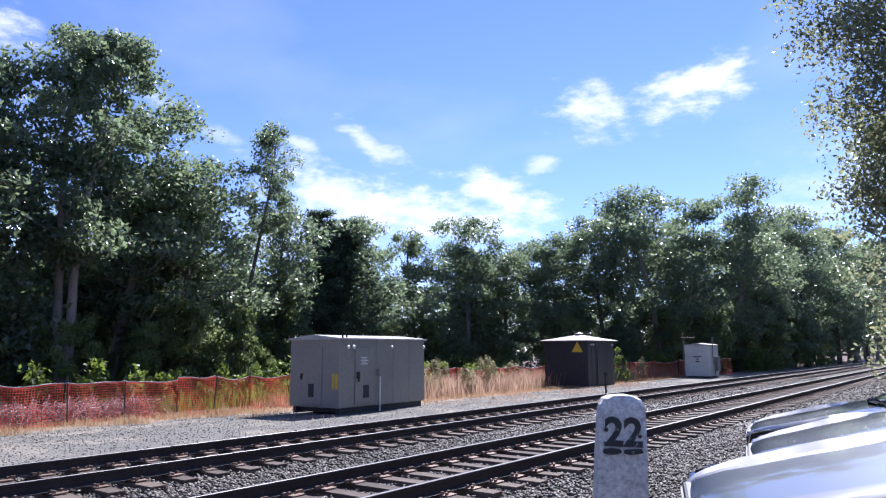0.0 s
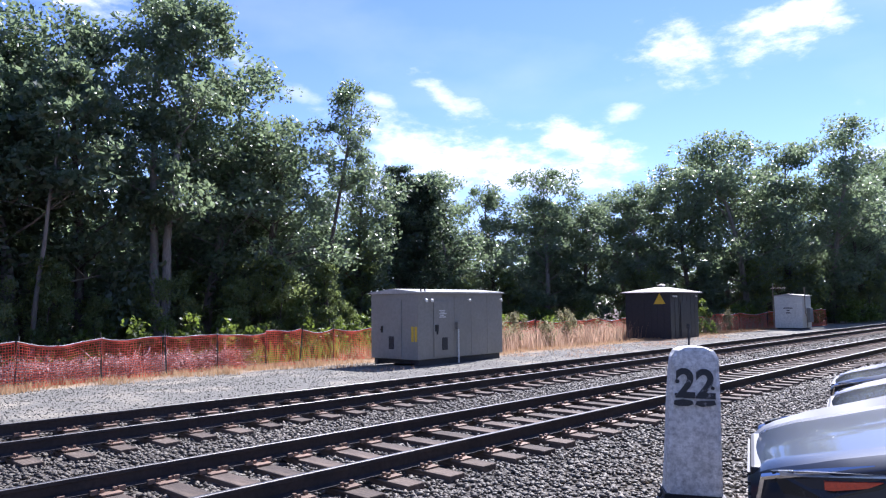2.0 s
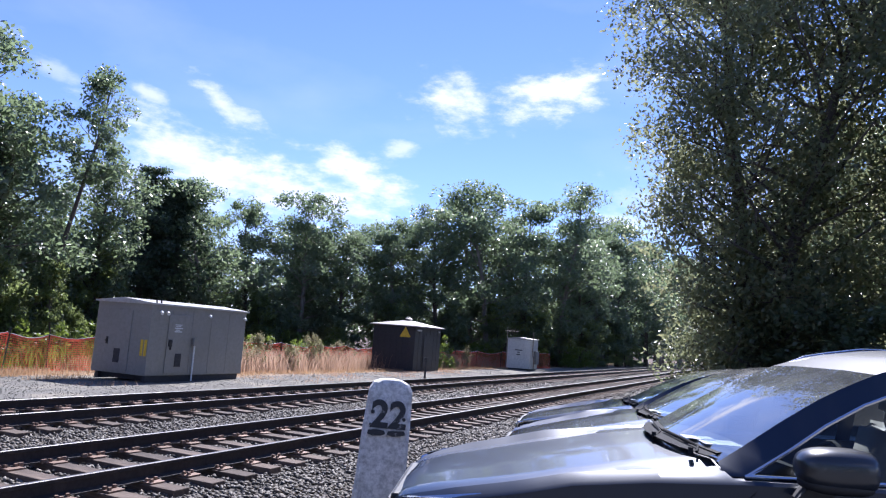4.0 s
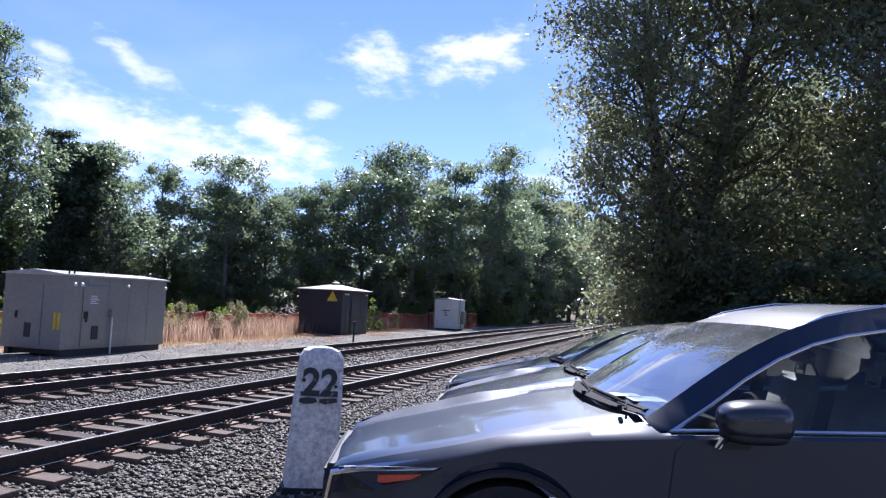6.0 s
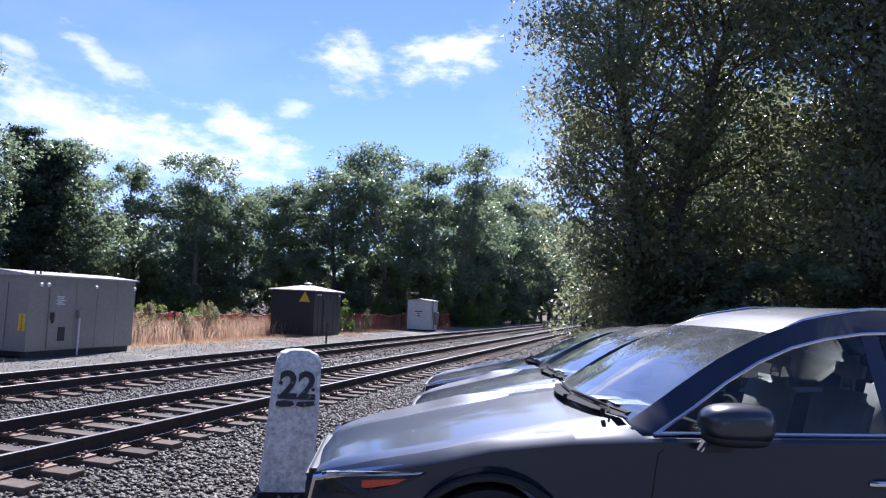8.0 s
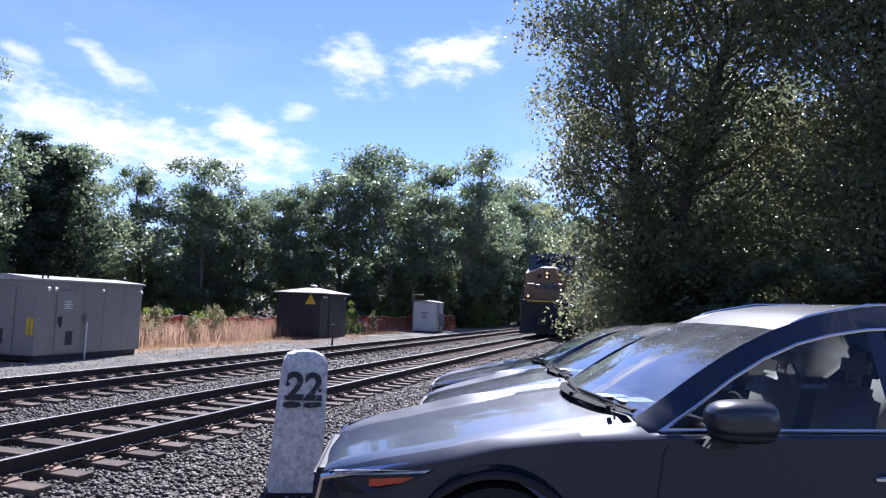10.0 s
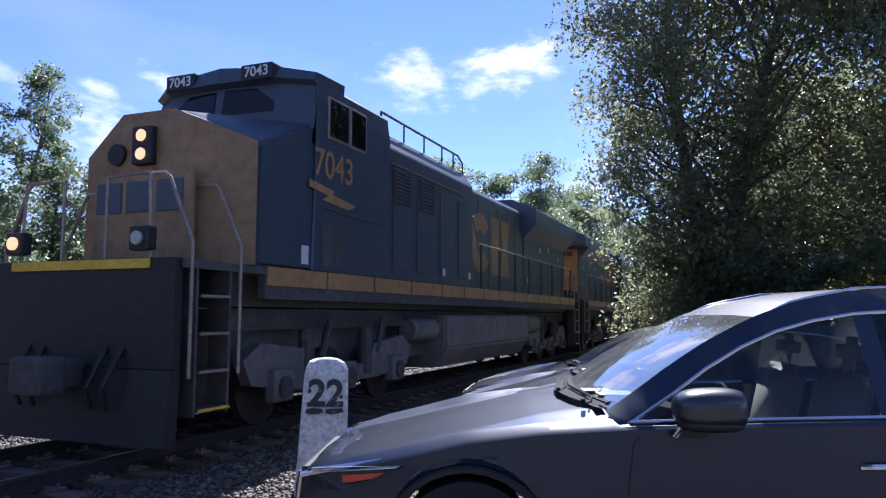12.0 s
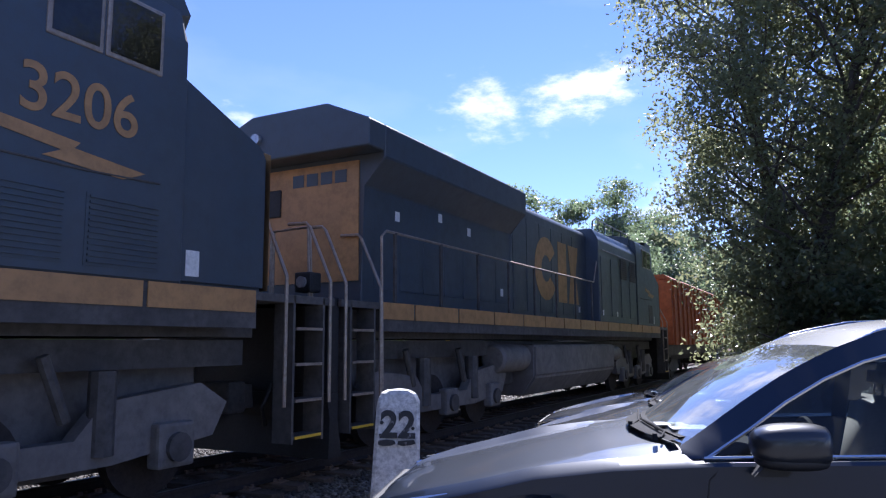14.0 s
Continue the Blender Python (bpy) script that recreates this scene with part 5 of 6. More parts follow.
    # trim along the windows, on both sides
    for sgn in (-1, 1):
        bm = bmesh.new()
        tube(bm, [(s, sgn * (sec(s)[4][1] + 0.010), sec(s)[4][2] + 0.002) for s in (1.74, 2.1, 2.5, 3.0, 3.5, 4.0, 4.4)], 0.010, 6)
        part("belt_trim", bm, M_CHROME, car, "bright metal belt trim")
        bm = bmesh.new()
        tube(bm, [(s, sgn * (sec(s)[3][1] + 0.008), sec(s)[3][2]) for s in gs[1:-4]], 0.0095, 6)
        part("window_trim", bm, M_CHROME, car, "bright metal window trim")
        if wagon:
            bm = bmesh.new()
            tube(bm, [(s, sgn * (sec(s)[2][1] - 0.008), sec(s)[2][2] + h) for s, h in ((2.56, -0.006), (2.66, 0.004), (2.8, 0.006), (3.03, 0.008), (3.4, 0.008), (3.8, 0.008), (4.2, 0.002), (4.3, -0.01))], 0.008, 8)
            part("roof_rail", bm, M_CHROME, car, "slim flush roof rail")
        # mirror
        bm = bmesh.new()
        bmesh.ops.create_uvsphere(bm, u_segments=28, v_segments=18, radius=1.0)
        for v in bm.verts:
            q = [math.copysign(abs(c) ** 0.72, c) for c in v.co]
            if q[0] > 0.72:
                q[0] = 0.72
            lift = 0.10 * (q[0] + 1) * (1 if q[2] > 0 else 0.15)
            v.co = (2.095 + 0.185 * q[0], sgn * (1.085 + 0.125 * q[1]), 1.100 + 0.092 * q[2] + 0.05 * lift)
        mir = part("mirror", bm, M_MIRRORCAP, car, "dark grey door mirror", smooth=True)
        bm = bmesh.new()
        bmesh.ops.create_uvsphere(bm, u_segments=24, v_segments=12, radius=1.0)
        for v in bm.verts:
            q = [math.copysign(abs(c) ** 0.7, c) for c in v.co]
            v.co = (2.085 + 0.155 * q[0], sgn * (1.08 + 0.115 * q[1]), 1.035 + 0.042 * q[2])
        part("mirror_base", bm, M_TRIM, mir, smooth=True)
        bm = bmesh.new()
        prism(bm, [(1.93, 0.955), (2.07, 0.955), (2.13, 1.02), (2.02, 1.04)], 0.0, 1.0, "y")
        for v in bm.verts:
            v.co.y = sgn * (0.93 + 0.13 * v.co.y)
        part("mirror_foot", bm, M_TRIM, mir)
        bm = bmesh.new()
        box(bm, 2.222, 2.2295, min(sgn * 1.0, sgn * 1.17), max(sgn * 1.0, sgn * 1.17), 1.055, 1.155, 0.003)
        part("mirror_glass", bm, M_CHROME, mir)
        # door joints
        for s0 in (1.72, 2.98, 3.95):
            bm = bmesh.new()
            wv = curve_at(half, s0)
            tube(bm, [(s0 + 0.10, sgn * (wv - 0.01), curve_at(shou, s0) - 0.01), (s0 + 0.03, sgn * (wv + 0.000), 0.92), (s0, sgn * (wv + 0.003), 0.7), (s0, sgn * (wv - 0.004), 0.42)], 0.005, 4)
            part("door_joint", bm, M_TRIM, car)
        for s0 in (2.84, 3.78):
            bm = bmesh.new()
            tube(bm, [(s0, sgn * (curve_at(half, s0) + 0.002), 0.81), (s0 + 0.03, sgn * (curve_at(half, s0) + 0.035), 0.818), (s0 + 0.19, sgn * (curve_at(half, s0) + 0.035), 0.822), (s0 + 0.22, sgn * (curve_at(half, s0) + 0.002), 0.82)], 0.014, 6)
            part("door_handle", bm, M_CHROME, car)
        # headlamp
        bm = bmesh.new()
        prism(bm, [(0.09, 0.735), (0.22, 0.760), (0.62, 0.79), (0.50, 0.72), (0.30, 0.655), (0.14, 0.645)], 0.0, 0.05, "y")
        for v in bm.verts:
            v.co.y = sgn * (curve_at(half, v.co.x) - 0.022 + v.co.y * 0.6)
        lamp = part("headlamp", bm, M_SMOKE, car, "dark slim headlamp")
        bm = bmesh.new()
        prism(bm, [(0.12, 0.745), (0.24, 0.765), (0.60, 0.792), (0.57, 0.778), (0.24, 0.742), (0.13, 0.725)], 0.0, 0.05, "y")
        for v in bm.verts:
            v.co.y = sgn * (curve_at(half, v.co.x) - 0.014 + v.co.y * 0.6)
        part("lamp_lens", bm, M_LENS, lamp)
        bm = bmesh.new()
        prism(bm, [(0.30, 0.732), (0.52, 0.755), (0.46, 0.724), (0.33, 0.698), (0.30, 0.698)], 0.0, 0.05, "y")
        for v in bm.verts:
            v.co.y = sgn * (curve_at(half, v.co.x) - 0.014 + v.co.y * 0.6)
        part("side_reflector", bm, M_AMBER, lamp, "orange side reflector")
        bm = bmesh.new()
        tube(bm, [(0.50, sgn * (curve_at(half, 0.5) - 0.03), 0.80), (0.20, sgn * (curve_at(half, 0.2) - 0.004), 0.745), (0.06, sgn * 0.72, 0.70), (0.03, sgn * 0.66, 0.55), (0.0, sgn * 0.4, 0.42), (0.0, 0, 0.40)], 0.018, 6)
        part("grille_wing", bm, M_CHROME, car, "bright curved grille surround")
        # wheels
        for a in AX:
            bm = bmesh.new()
            cyl(bm, (a, sgn * 0.72, 0.36), (a, sgn * 0.955, 0.36), 0.36, n=32)
            wh = part("wheel", bm, M_TYRE, car, smooth=False)
            bm = bmesh.new()
            cyl(bm, (a, sgn * 0.955, 0.36), (a, sgn * 0.962, 0.36), 0.25, n=28)
            for k in range(5):
                t = k * math.tau / 5
                cyl(bm, (a, sgn * 0.965, 0.36), (a + 0.23 * math.cos(t), sgn * 0.965, 0.36 + 0.23 * math.sin(t)), 0.035, 0.025, 6)
            part("rim", bm, M_CHROME, wh, "alloy rim")
            bm = bmesh.new()
            tube(bm, [(a + 0.43 * math.cos(t), sgn * (curve_at(half, a + 0.43 * math.cos(t)) - 0.005), 0.35 + 0.43 * math.sin(t)) for t in [math.pi * k / 14 for k in range(15)]], 0.022, 6)
            part("arch_trim", bm, M_TRIM, car, "black wheel-arch trim")
    bm = bmesh.new()
    box(bm, 0.0, 0.08, -0.5, 0.5, 0.42, 0.70, 0.02)
    for k in range(5):
        box(bm, -0.015, 0.0, -0.48, 0.48, 0.45 + 0.05 * k, 0.465 + 0.05 * k)
    part("grille", bm, M_TRIM, car)
    def base_x(y):
        """Where the windshield meets the cowl."""
        return 1.553 + 0.097 * (abs(y) / 0.80) ** 1.5
    for y0 in (-0.56, 0.04):
        bm = bmesh.new()
        tube(bm, [(base_x(y) + dx, y, 1.085 + dz) for y, dx, dz in ((y0 - 0.12, -0.05, -0.008), (y0 - 0.02, 0.00, 0.010), (y0 + 0.25, 0.01, 0.020), (y0 + 0.55, 0.01, 0.022))], 0.007, 5)
        cyl(bm, (base_x(y0) - 0.06, y0 - 0.12, 1.06), (base_x(y0) - 0.06, y0 - 0.12, 1.098), 0.013)
        part("wiper", bm, M_DASH, car)
    bm = bmesh.new()
    loft(bm, [[(base_x(y) - 0.07 + 0.06 * (abs(y) / 0.74) ** 3, y, 1.079 - 0.015 * abs(y)), (base_x(y) - 0.03, y, 1.084 - 0.018 * abs(y)), (base_x(y) + 0.02, y, 1.092 - 0.018 * abs(y))] for y in np.linspace(-0.74, 0.74, 13)])
    part("cowl", bm, M_DASH, car, "black plastic cowl")
    # inside
    bm = bmesh.new()
    prism(bm, [(1.72, 0.6), (1.72, 1.08), (1.95, 1.07), (2.15, 1.02), (2.2, 0.85), (2.0, 0.6)], -0.76, 0.76, "y")
    loft(bm, [[(base_x(y) + 0.03, y, 1.097 - 0.018 * abs(y)), (1.74, y, 1.10)] for y in np.linspace(-0.72, 0.72, 11)])
    part("dashboard", bm, M_DASH, car)
    bm = bmesh.new()
    box(bm, 1.66, 1.86, -0.56, -0.34, 1.104, 1.108)
    box(bm, 1.60, 1.76, -0.40, -0.26, 1.110, 1.113)
    part("paper", bm, M_PAPER, car, "white papers on the dash")
    bm = bmesh.new()
    ring = [(2.33 + 0.05 * math.sin(t), -0.40 + 0.19 * math.cos(t), 0.97 + 0.18 * math.sin(t)) for t in [k * math.tau / 20 for k in range(21)]]
    tube(bm, ring, 0.016, 6)
    cyl(bm, (2.2, -0.4, 0.9), (2.33, -0.4, 0.97), 0.03)
    part("steering_wheel", bm, M_DASH, car)
    for s0, ys in ((2.85, (-0.40, 0.40)), (3.75, (-0.42, 0.42))):
        for y0 in ys:
            bm = bmesh.new()
            box(bm, s0 - 0.45, s0 + 0.1, y0 - 0.26, y0 + 0.26, 0.55, 0.72, 0.05)
            r = bmesh.ops.create_cube(bm, size=1.0, matrix=Matrix.Translation((s0 + 0.16, y0, 0.95)) @ Matrix.Rotation(radians(14), 4, "Y") @ Matrix.Diagonal((0.16, 0.47, 0.56, 1)))
            bmesh.ops.bevel(bm, geom=list({e for v in r["verts"] for e in v.link_edges}), offset=0.06, segments=3, affect="EDGES")
            seat = part("seat", bm, M_SEAT, car, "pale leather seat", smooth=True)
            bm = bmesh.new()
            r = bmesh.ops.create_cube(bm, size=1.0, matrix=Matrix.Translation((s0 + 0.26, y0, 1.335)) @ Matrix.Rotation(radians(10), 4, "Y") @ Matrix.Diagonal((0.11, 0.23, 0.18, 1)))
            bmesh.ops.bevel(bm, geom=list({e for v in r["verts"] for e in v.link_edges}), offset=0.052, segments=5, affect="EDGES")
            for dy in (-0.06, 0.06):
                cyl(bm, (s0 + 0.23, y0 + dy, 1.18), (s0 + 0.25, y0 + dy, 1.30), 0.008, n=6)
            part("headrest", bm, M_SEAT, seat, smooth=True)
    # a lower nose, for the saloons
    if droop:
        for ob in car.children_recursive:
            if ob.name.split(".")[0] in ("wheel", "rim", "arch_trim"):
                continue
            for v in ob.data.vertices:
                if v.co.x < 1.68:
                    v.co.z -= droop * (1 - v.co.x / 1.68) * min(1.0, v.co.z / 0.6)
    return car


CAR_TURN = (20.0, 14.0, 12.0)
# place, paint, size along, size up
CARS = [((4.05, 2.05), M_CAR, "dark blue-grey crossover car with bright window trim, parked on gravel", 1.0, 1.0),
        ((3.51, 5.56), M_CAR2, "dark metallic car parked beside the blue-grey crossover", 0.92, 0.89),
        ((2.95, 7.85), M_CAR2, "low black car at the far end of the parked row", 0.92, 0.84)]
for k, ((x, y), paint, lab, along, tall) in enumerate(CARS):
    parked_car(pose(x, y, 0.03, 0, 0, CAR_TURN[k]) @ Matrix.Diagonal((along, 1, tall, 1)), paint, lab, k == 0, (0.0, 0.09, 0.07)[k])

# ---- train ----
def logo_shapes(parent, x, y0, z0, h, sgn, framed):
    """Plain yellow shapes standing in for the hood's emblem."""
    mid = y0 + 2.15 * h / 2
    def disc(r_out, r_in, cy, cz, a0, a1, n=20):
        bm = bmesh.new()
        pts = [(cy + r_out * math.cos(a0 + (a1 - a0) * k / n), cz + r_out * math.sin(a0 + (a1 - a0) * k / n)) for k in range(n + 1)]
        pts += [(cy + r_in * math.cos(a1 - (a1 - a0) * k / n), cz + r_in * math.sin(a1 - (a1 - a0) * k / n)) for k in range(n + 1)]
        if sgn < 0:
            pts = [(2 * mid - a, b) for a, b in pts]
        prism(bm, pts, min(x, x + sgn * 0.006), max(x, x + sgn * 0.006), "x")
        return bm

    def poly(pts):
        bm = bmesh.new()
        if sgn < 0:
            pts = [(2 * mid - a, b) for a, b in pts]
        prism(bm, pts, min(x, x + sgn * 0.006), max(x, x + sgn * 0.006), "x")
        return bm
    r = h / 2
    part("emblem_ring", disc(r, r * 0.42, y0 + r, z0 + r, radians(35), radians(325)), M_LOCOYEL, parent)
    part("emblem_block", poly([(y0 + 2.15 * r, z0), (y0 + 3.0 * r, z0), (y0 + 3.0 * r, z0 + h), (y0 + 2.15 * r, z0 + h)]), M_LOCOYEL, parent)
    part("emblem_block", poly([(y0 + 3.2 * r, z0), (y0 + 4.3 * r, z0), (y0 + 4.0 * r, z0 + r), (y0 + 4.3 * r, z0 + h), (y0 + 3.2 * r, z0 + h), (y0 + 3.45 * r, z0 + r)]), M_LOCOYEL, parent)
    if framed:
        for yy, d in ((y0 - 0.45, 1), (y0 + 4.3 * r + 0.45, -1)):
            part("emblem_bracket", poly([(yy, z0 - 0.1), (yy + d * 0.3, z0 - 0.1), (yy + d * 0.3, z0 + 0.08), (yy + d * 0.14, z0 + 0.08), (yy + d * 0.14, z0 + h + 0.12), (yy + d * 0.3, z0 + h + 0.12), (yy + d * 0.3, z0 + h + 0.3), (yy, z0 + h + 0.3)]), M_LOCOYEL, parent)
        for yy in (y0 + 0.1, y0 + 0.6, y0 + 2.6 * r, y0 + 3.5 * r):
            part("emblem_dot", disc(0.16, 0.0, yy + 0.15, z0 - 0.38, 0.0, math.tau * 0.999), M_LOCOYEL, parent)


def locomotive(number, label, framed=False, lit=True, mark_y=-8.25, mark_z=3.84):
    """Cab towards -y; rails at z = 0; middle at y = 0."""
    eng = empty("locomotive", Matrix.Identity(4), label, "locomotive", "locomotives")
    D = 2.20                        # deck height
    E = 10.95                       # end of the deck
    bm = bmesh.new()
    box(bm, -1.52, 1.52, -E - 0.5, E, D - 0.10, D, 0.01)
    box(bm, -1.1, 1.1, -E + 0.6, E - 0.6, D - 0.52, D - 0.10)
    deck = part("underframe", bm, M_LOCOBLK, eng, "dusty dark underframe and walkway")
    for sgn in (-1, 1):
        y = -E + 1.0
        while y < E - 1.1:
            ln = 1.55 if y < -5 or y > 4 else 1.35
            y1 = min(y + ln, E - 1.0)
            bm = bmesh.new()
            box(bm, *sorted((sgn * 1.522, sgn * 1.535)), y + 0.03, y1 - 0.03, D - 0.24, D + 0.01)
            part("sill_stripe", bm, M_LOCOYEL, deck, "yellow sill stripe")
            y = y1
        bm = bmesh.new()
        box(bm, *sorted((sgn * 1.40, sgn * 1.52)), -E + 1.0, E - 1.0, D - 0.42, D - 0.1)
        part("side_sill", bm, M_LOCOBLK, deck)
    # nose
    bm = bmesh.new()
    prof_side = [(-10.10, D), (-10.10, 3.84), (-9.96, 3.92), (-8.8, 4.42), (-8.45, 4.46), (-8.45, D)]
    prof_mid = [(-10.50, D), (-10.50, 4.26), (-10.38, 4.33), (-8.8, 4.62), (-8.45, 4.66), (-8.45, D)]
    cols = [[bm.verts.new((x, y, z)) for y, z in (prof_side if abs(x) > 1 else prof_mid)] for x in (-1.5, -0.42, 0.42, 1.5)]
    bm.faces.new(cols[0])
    bm.faces.new(cols[-1][::-1])
    for a, b in zip(cols, cols[1:]):
        for i in range(len(prof_side)):
            j = (i + 1) % len(prof_side)
            bm.faces.new((a[i], a[j], b[j], b[i]))
    bmesh.ops.bevel(bm, geom=list(bm.edges), offset=0.05, segments=2, affect="EDGES")
    nose = part("nose", bm, M_BLUE, eng, "dark blue nose hood")
    bm = bmesh.new()
    loft(bm, [[(x, y + 0.02, zt), (x, y, zt), (x, y, D + 0.02), (x, y + 0.02, D + 0.02)] for x, y, zt in ((-1.50, -10.15, 3.86), (-0.44, -10.55, 4.30), (0.44, -10.55, 4.30), (1.50, -10.15, 3.86))])
    part("nose_front", bm, M_NOSE, nose, "dusty yellow nose front")
    bm = bmesh.new()
    box(bm, -0.85, 0.85, -10.615, -10.55, D + 0.06, 3.46, 0.02)
    part("nose_door", bm, M_NOSE, nose)
    for k in range(3):
        bm = bmesh.new()
        box(bm, -0.78 + 0.52 * k, -0.34 + 0.52 * k, -10.632, -10.60, 2.92, 3.34, 0.012)
        part("emblem_block", bm, M_BLUE, nose, "plain dark blue shape on the yellow nose")
    bm = bmesh.new()
    box(bm, -0.17, 0.17, -10.66, -10.53, 3.56, 4.08, 0.03)
    hl = part("headlight_housing", bm, M_BLACK, nose)
    for z in (3.70, 3.95):
        bm = bmesh.new()
        cyl(bm, (0, -10.65, z), (0, -10.68, z), 0.08, n=20)
        part("headlight", bm, M_HEAD if lit else M_LENS, hl, "lit round headlight" if lit else "unlit headlight")
    bm = bmesh.new()
    cyl(bm, (-0.5, -10.52, 3.74), (-0.5, -10.60, 3.74), 0.15, n=20)
    part("nose_window", bm, M_BLACK, nose)
    # cab
    R = 5.38
    bm = bmesh.new()
    prism(bm, [(-1.54, D), (1.54, D), (1.54, 4.75), (1.50, 5.12), (1.10, R - 0.06), (0.6, R), (-0.6, R), (-1.10, R - 0.06), (-1.50, 5.12), (-1.54, 4.75)], -8.84, -6.3, "y")
    for v in bm.verts:
        if v.co.y < -7 and v.co.z > 4.4:
            v.co.y += (v.co.z - 4.4) * 0.16
    bmesh.ops.bevel(bm, geom=list(bm.edges), offset=0.03, segments=1, affect="EDGES")
    cab = part("cab", bm, M_BLUE, eng, "dark blue crew cab")
    bm = bmesh.new()
    loft(bm, [[(x, -8.0, 4.12), (x, y, 4.12), (x, y + 0.16, 5.04), (x, y + 0.02, 5.09), (x, y + 0.12, R - 0.02 - 0.12 * abs(x) / 1.5), (x, -7.9, R - 0.01 - 0.1 * abs(x) / 1.5)] for x, y in ((-1.50, -8.86), (-1.05, -9.17), (0.0, -9.25), (1.05, -9.17), (1.50, -8.86))])
    for x, y in ((-1.50, -8.86), (1.50, -8.86)):
        bm.faces.new([bm.verts.new(p) for p in ((x, -8.0, 4.12), (x, y, 4.12), (x, y + 0.16, 5.04), (x, y + 0.02, 5.09), (x, y + 0.12, R - 0.14), (x, -7.9, R - 0.11))])
    bmesh.ops.remove_doubles(bm, verts=bm.verts, dist=0.001)
    brow = part("cab_front", bm, M_BLUE, cab)
    for sgn in (-1, 1):
        bm = bmesh.new()
        box(bm, sgn * 0.53 - 0.45, sgn * 0.53 + 0.45, -9.27, -9.25, 4.60, 5.00, 0.008)
        for v in bm.verts:
            v.co.y += (v.co.z - 4.12) * 0.2 + 0.10 * abs(v.co.x) / 1.05 - 0.015
        part("windscreen", bm, M_GLASS, brow, "dark cab windscreen")
        for y0, y1 in ((-8.42, -7.86), (-7.74, -7.28)):
            bm = bmesh.new()
            box(bm, *sorted((sgn * 1.50, sgn * 1.555)), y0 - 0.05, y1 + 0.05, 4.27, 4.95, 0.02)
            fr = part("window_frame", bm, M_RAILING, cab, "pale window frame")
            bm = bmesh.new()
            box(bm, *sorted((sgn * 1.553, sgn * 1.562)), y0, y1, 4.32, 4.90)
            part("pane", bm, M_GLASS, fr)
        if sgn > 0:
            face = Matrix.Translation((1.545, mark_y, mark_z)) @ Matrix.Rotation(radians(90), 4, "Z") @ Matrix.Rotation(radians(90), 4, "X")
        else:
            face = Matrix.Translation((-1.545, mark_y, mark_z)) @ Matrix.Rotation(radians(-90), 4, "Z") @ Matrix.Rotation(radians(90), 4, "X")
        if number:
            writing("number", number, 0.60, face, M_LOCOYEL, cab, 0.004, 0.006)
        bm = bmesh.new()
        zig = [(mark_y + sgn * a, b + mark_z - 3.84) for a, b in ((-0.72, 3.56), (0.0, 3.48), (-0.06, 3.42), (0.70, 3.34), (0.45, 3.24), (-0.35, 3.30), (-0.18, 3.38), (-0.72, 3.45))]
        if sgn < 0:
            zig.reverse()
        prism(bm, zig, *sorted((sgn * 1.542, sgn * 1.55)), "x")
        part("bolt_stripe", bm, M_LOCOYEL, cab, "yellow zigzag stripe")
        for y0, y1, fins in ((-8.53, -7.71, True), (-7.52, -6.72, True)) if framed else ((-8.59, -7.96, False),):
            bm = bmesh.new()
            box(bm, *sorted((sgn * 1.541, sgn * 1.546)), y0, y1, D + 0.10, 2.96)
            if fins:
                for k in range(12):
                    box(bm, *sorted((sgn * 1.546, sgn * 1.562)), y0 + 0.03, y1 - 0.03, D + 0.13 + 0.053 * k, D + 0.152 + 0.053 * k)
            part("louvre_panel", bm, M_BLUE if fins else M_LOCOBLK, cab)
        bm = bmesh.new()
        box(bm, *sorted((sgn * 1.501, sgn * 1.508)), -9.08, -8.90, 2.30, 2.57)
        part("placard", bm, M_WHITEPAINT, cab, "small white placard")
        bm = bmesh.new()
        tube(bm, [(sgn * 1.545, -6.7, D + 0.95), (sgn * 1.545, -7.7, D + 0.95), (sgn * 1.545, -8.5, D + 0.98)], 0.012, 5)
        part("cab_seam", bm, M_LOCOBLK, cab)
        # number boards
        bm = bmesh.new()
        box(bm, sgn * 0.72 - 0.28, sgn * 0.72 + 0.28, -9.19, -8.9, R - 0.30, R - 0.05, 0.02)
        nb = part("number_board", bm, M_BLACK, cab)
        if number:
          writing("number", number, 0.22, Matrix.Translation((sgn * 0.72, -9.195, R - 0.175)) @ Matrix.Rotation(radians(90), 4, "X"), M_WHITEPAINT, nb, 0.003, 0.003)
    # control and inverter compartment, engine hood, radiator
    CT, CE = (5.10, -0.5) if framed else (4.96, -1.7)
    bm = bmesh.new()
    prism(bm, [(-1.50, D), (1.50, D), (1.50, 4.62), (1.3, CT), (-1.3, CT), (-1.50, 4.62)], -6.3, CE, "y")
    bmesh.ops.bevel(bm, geom=list(bm.edges), offset=0.025, segments=1, affect="EDGES")
    aux = part("electrical_compartment", bm, M_BLUE, eng, "dark blue electrical compartment")
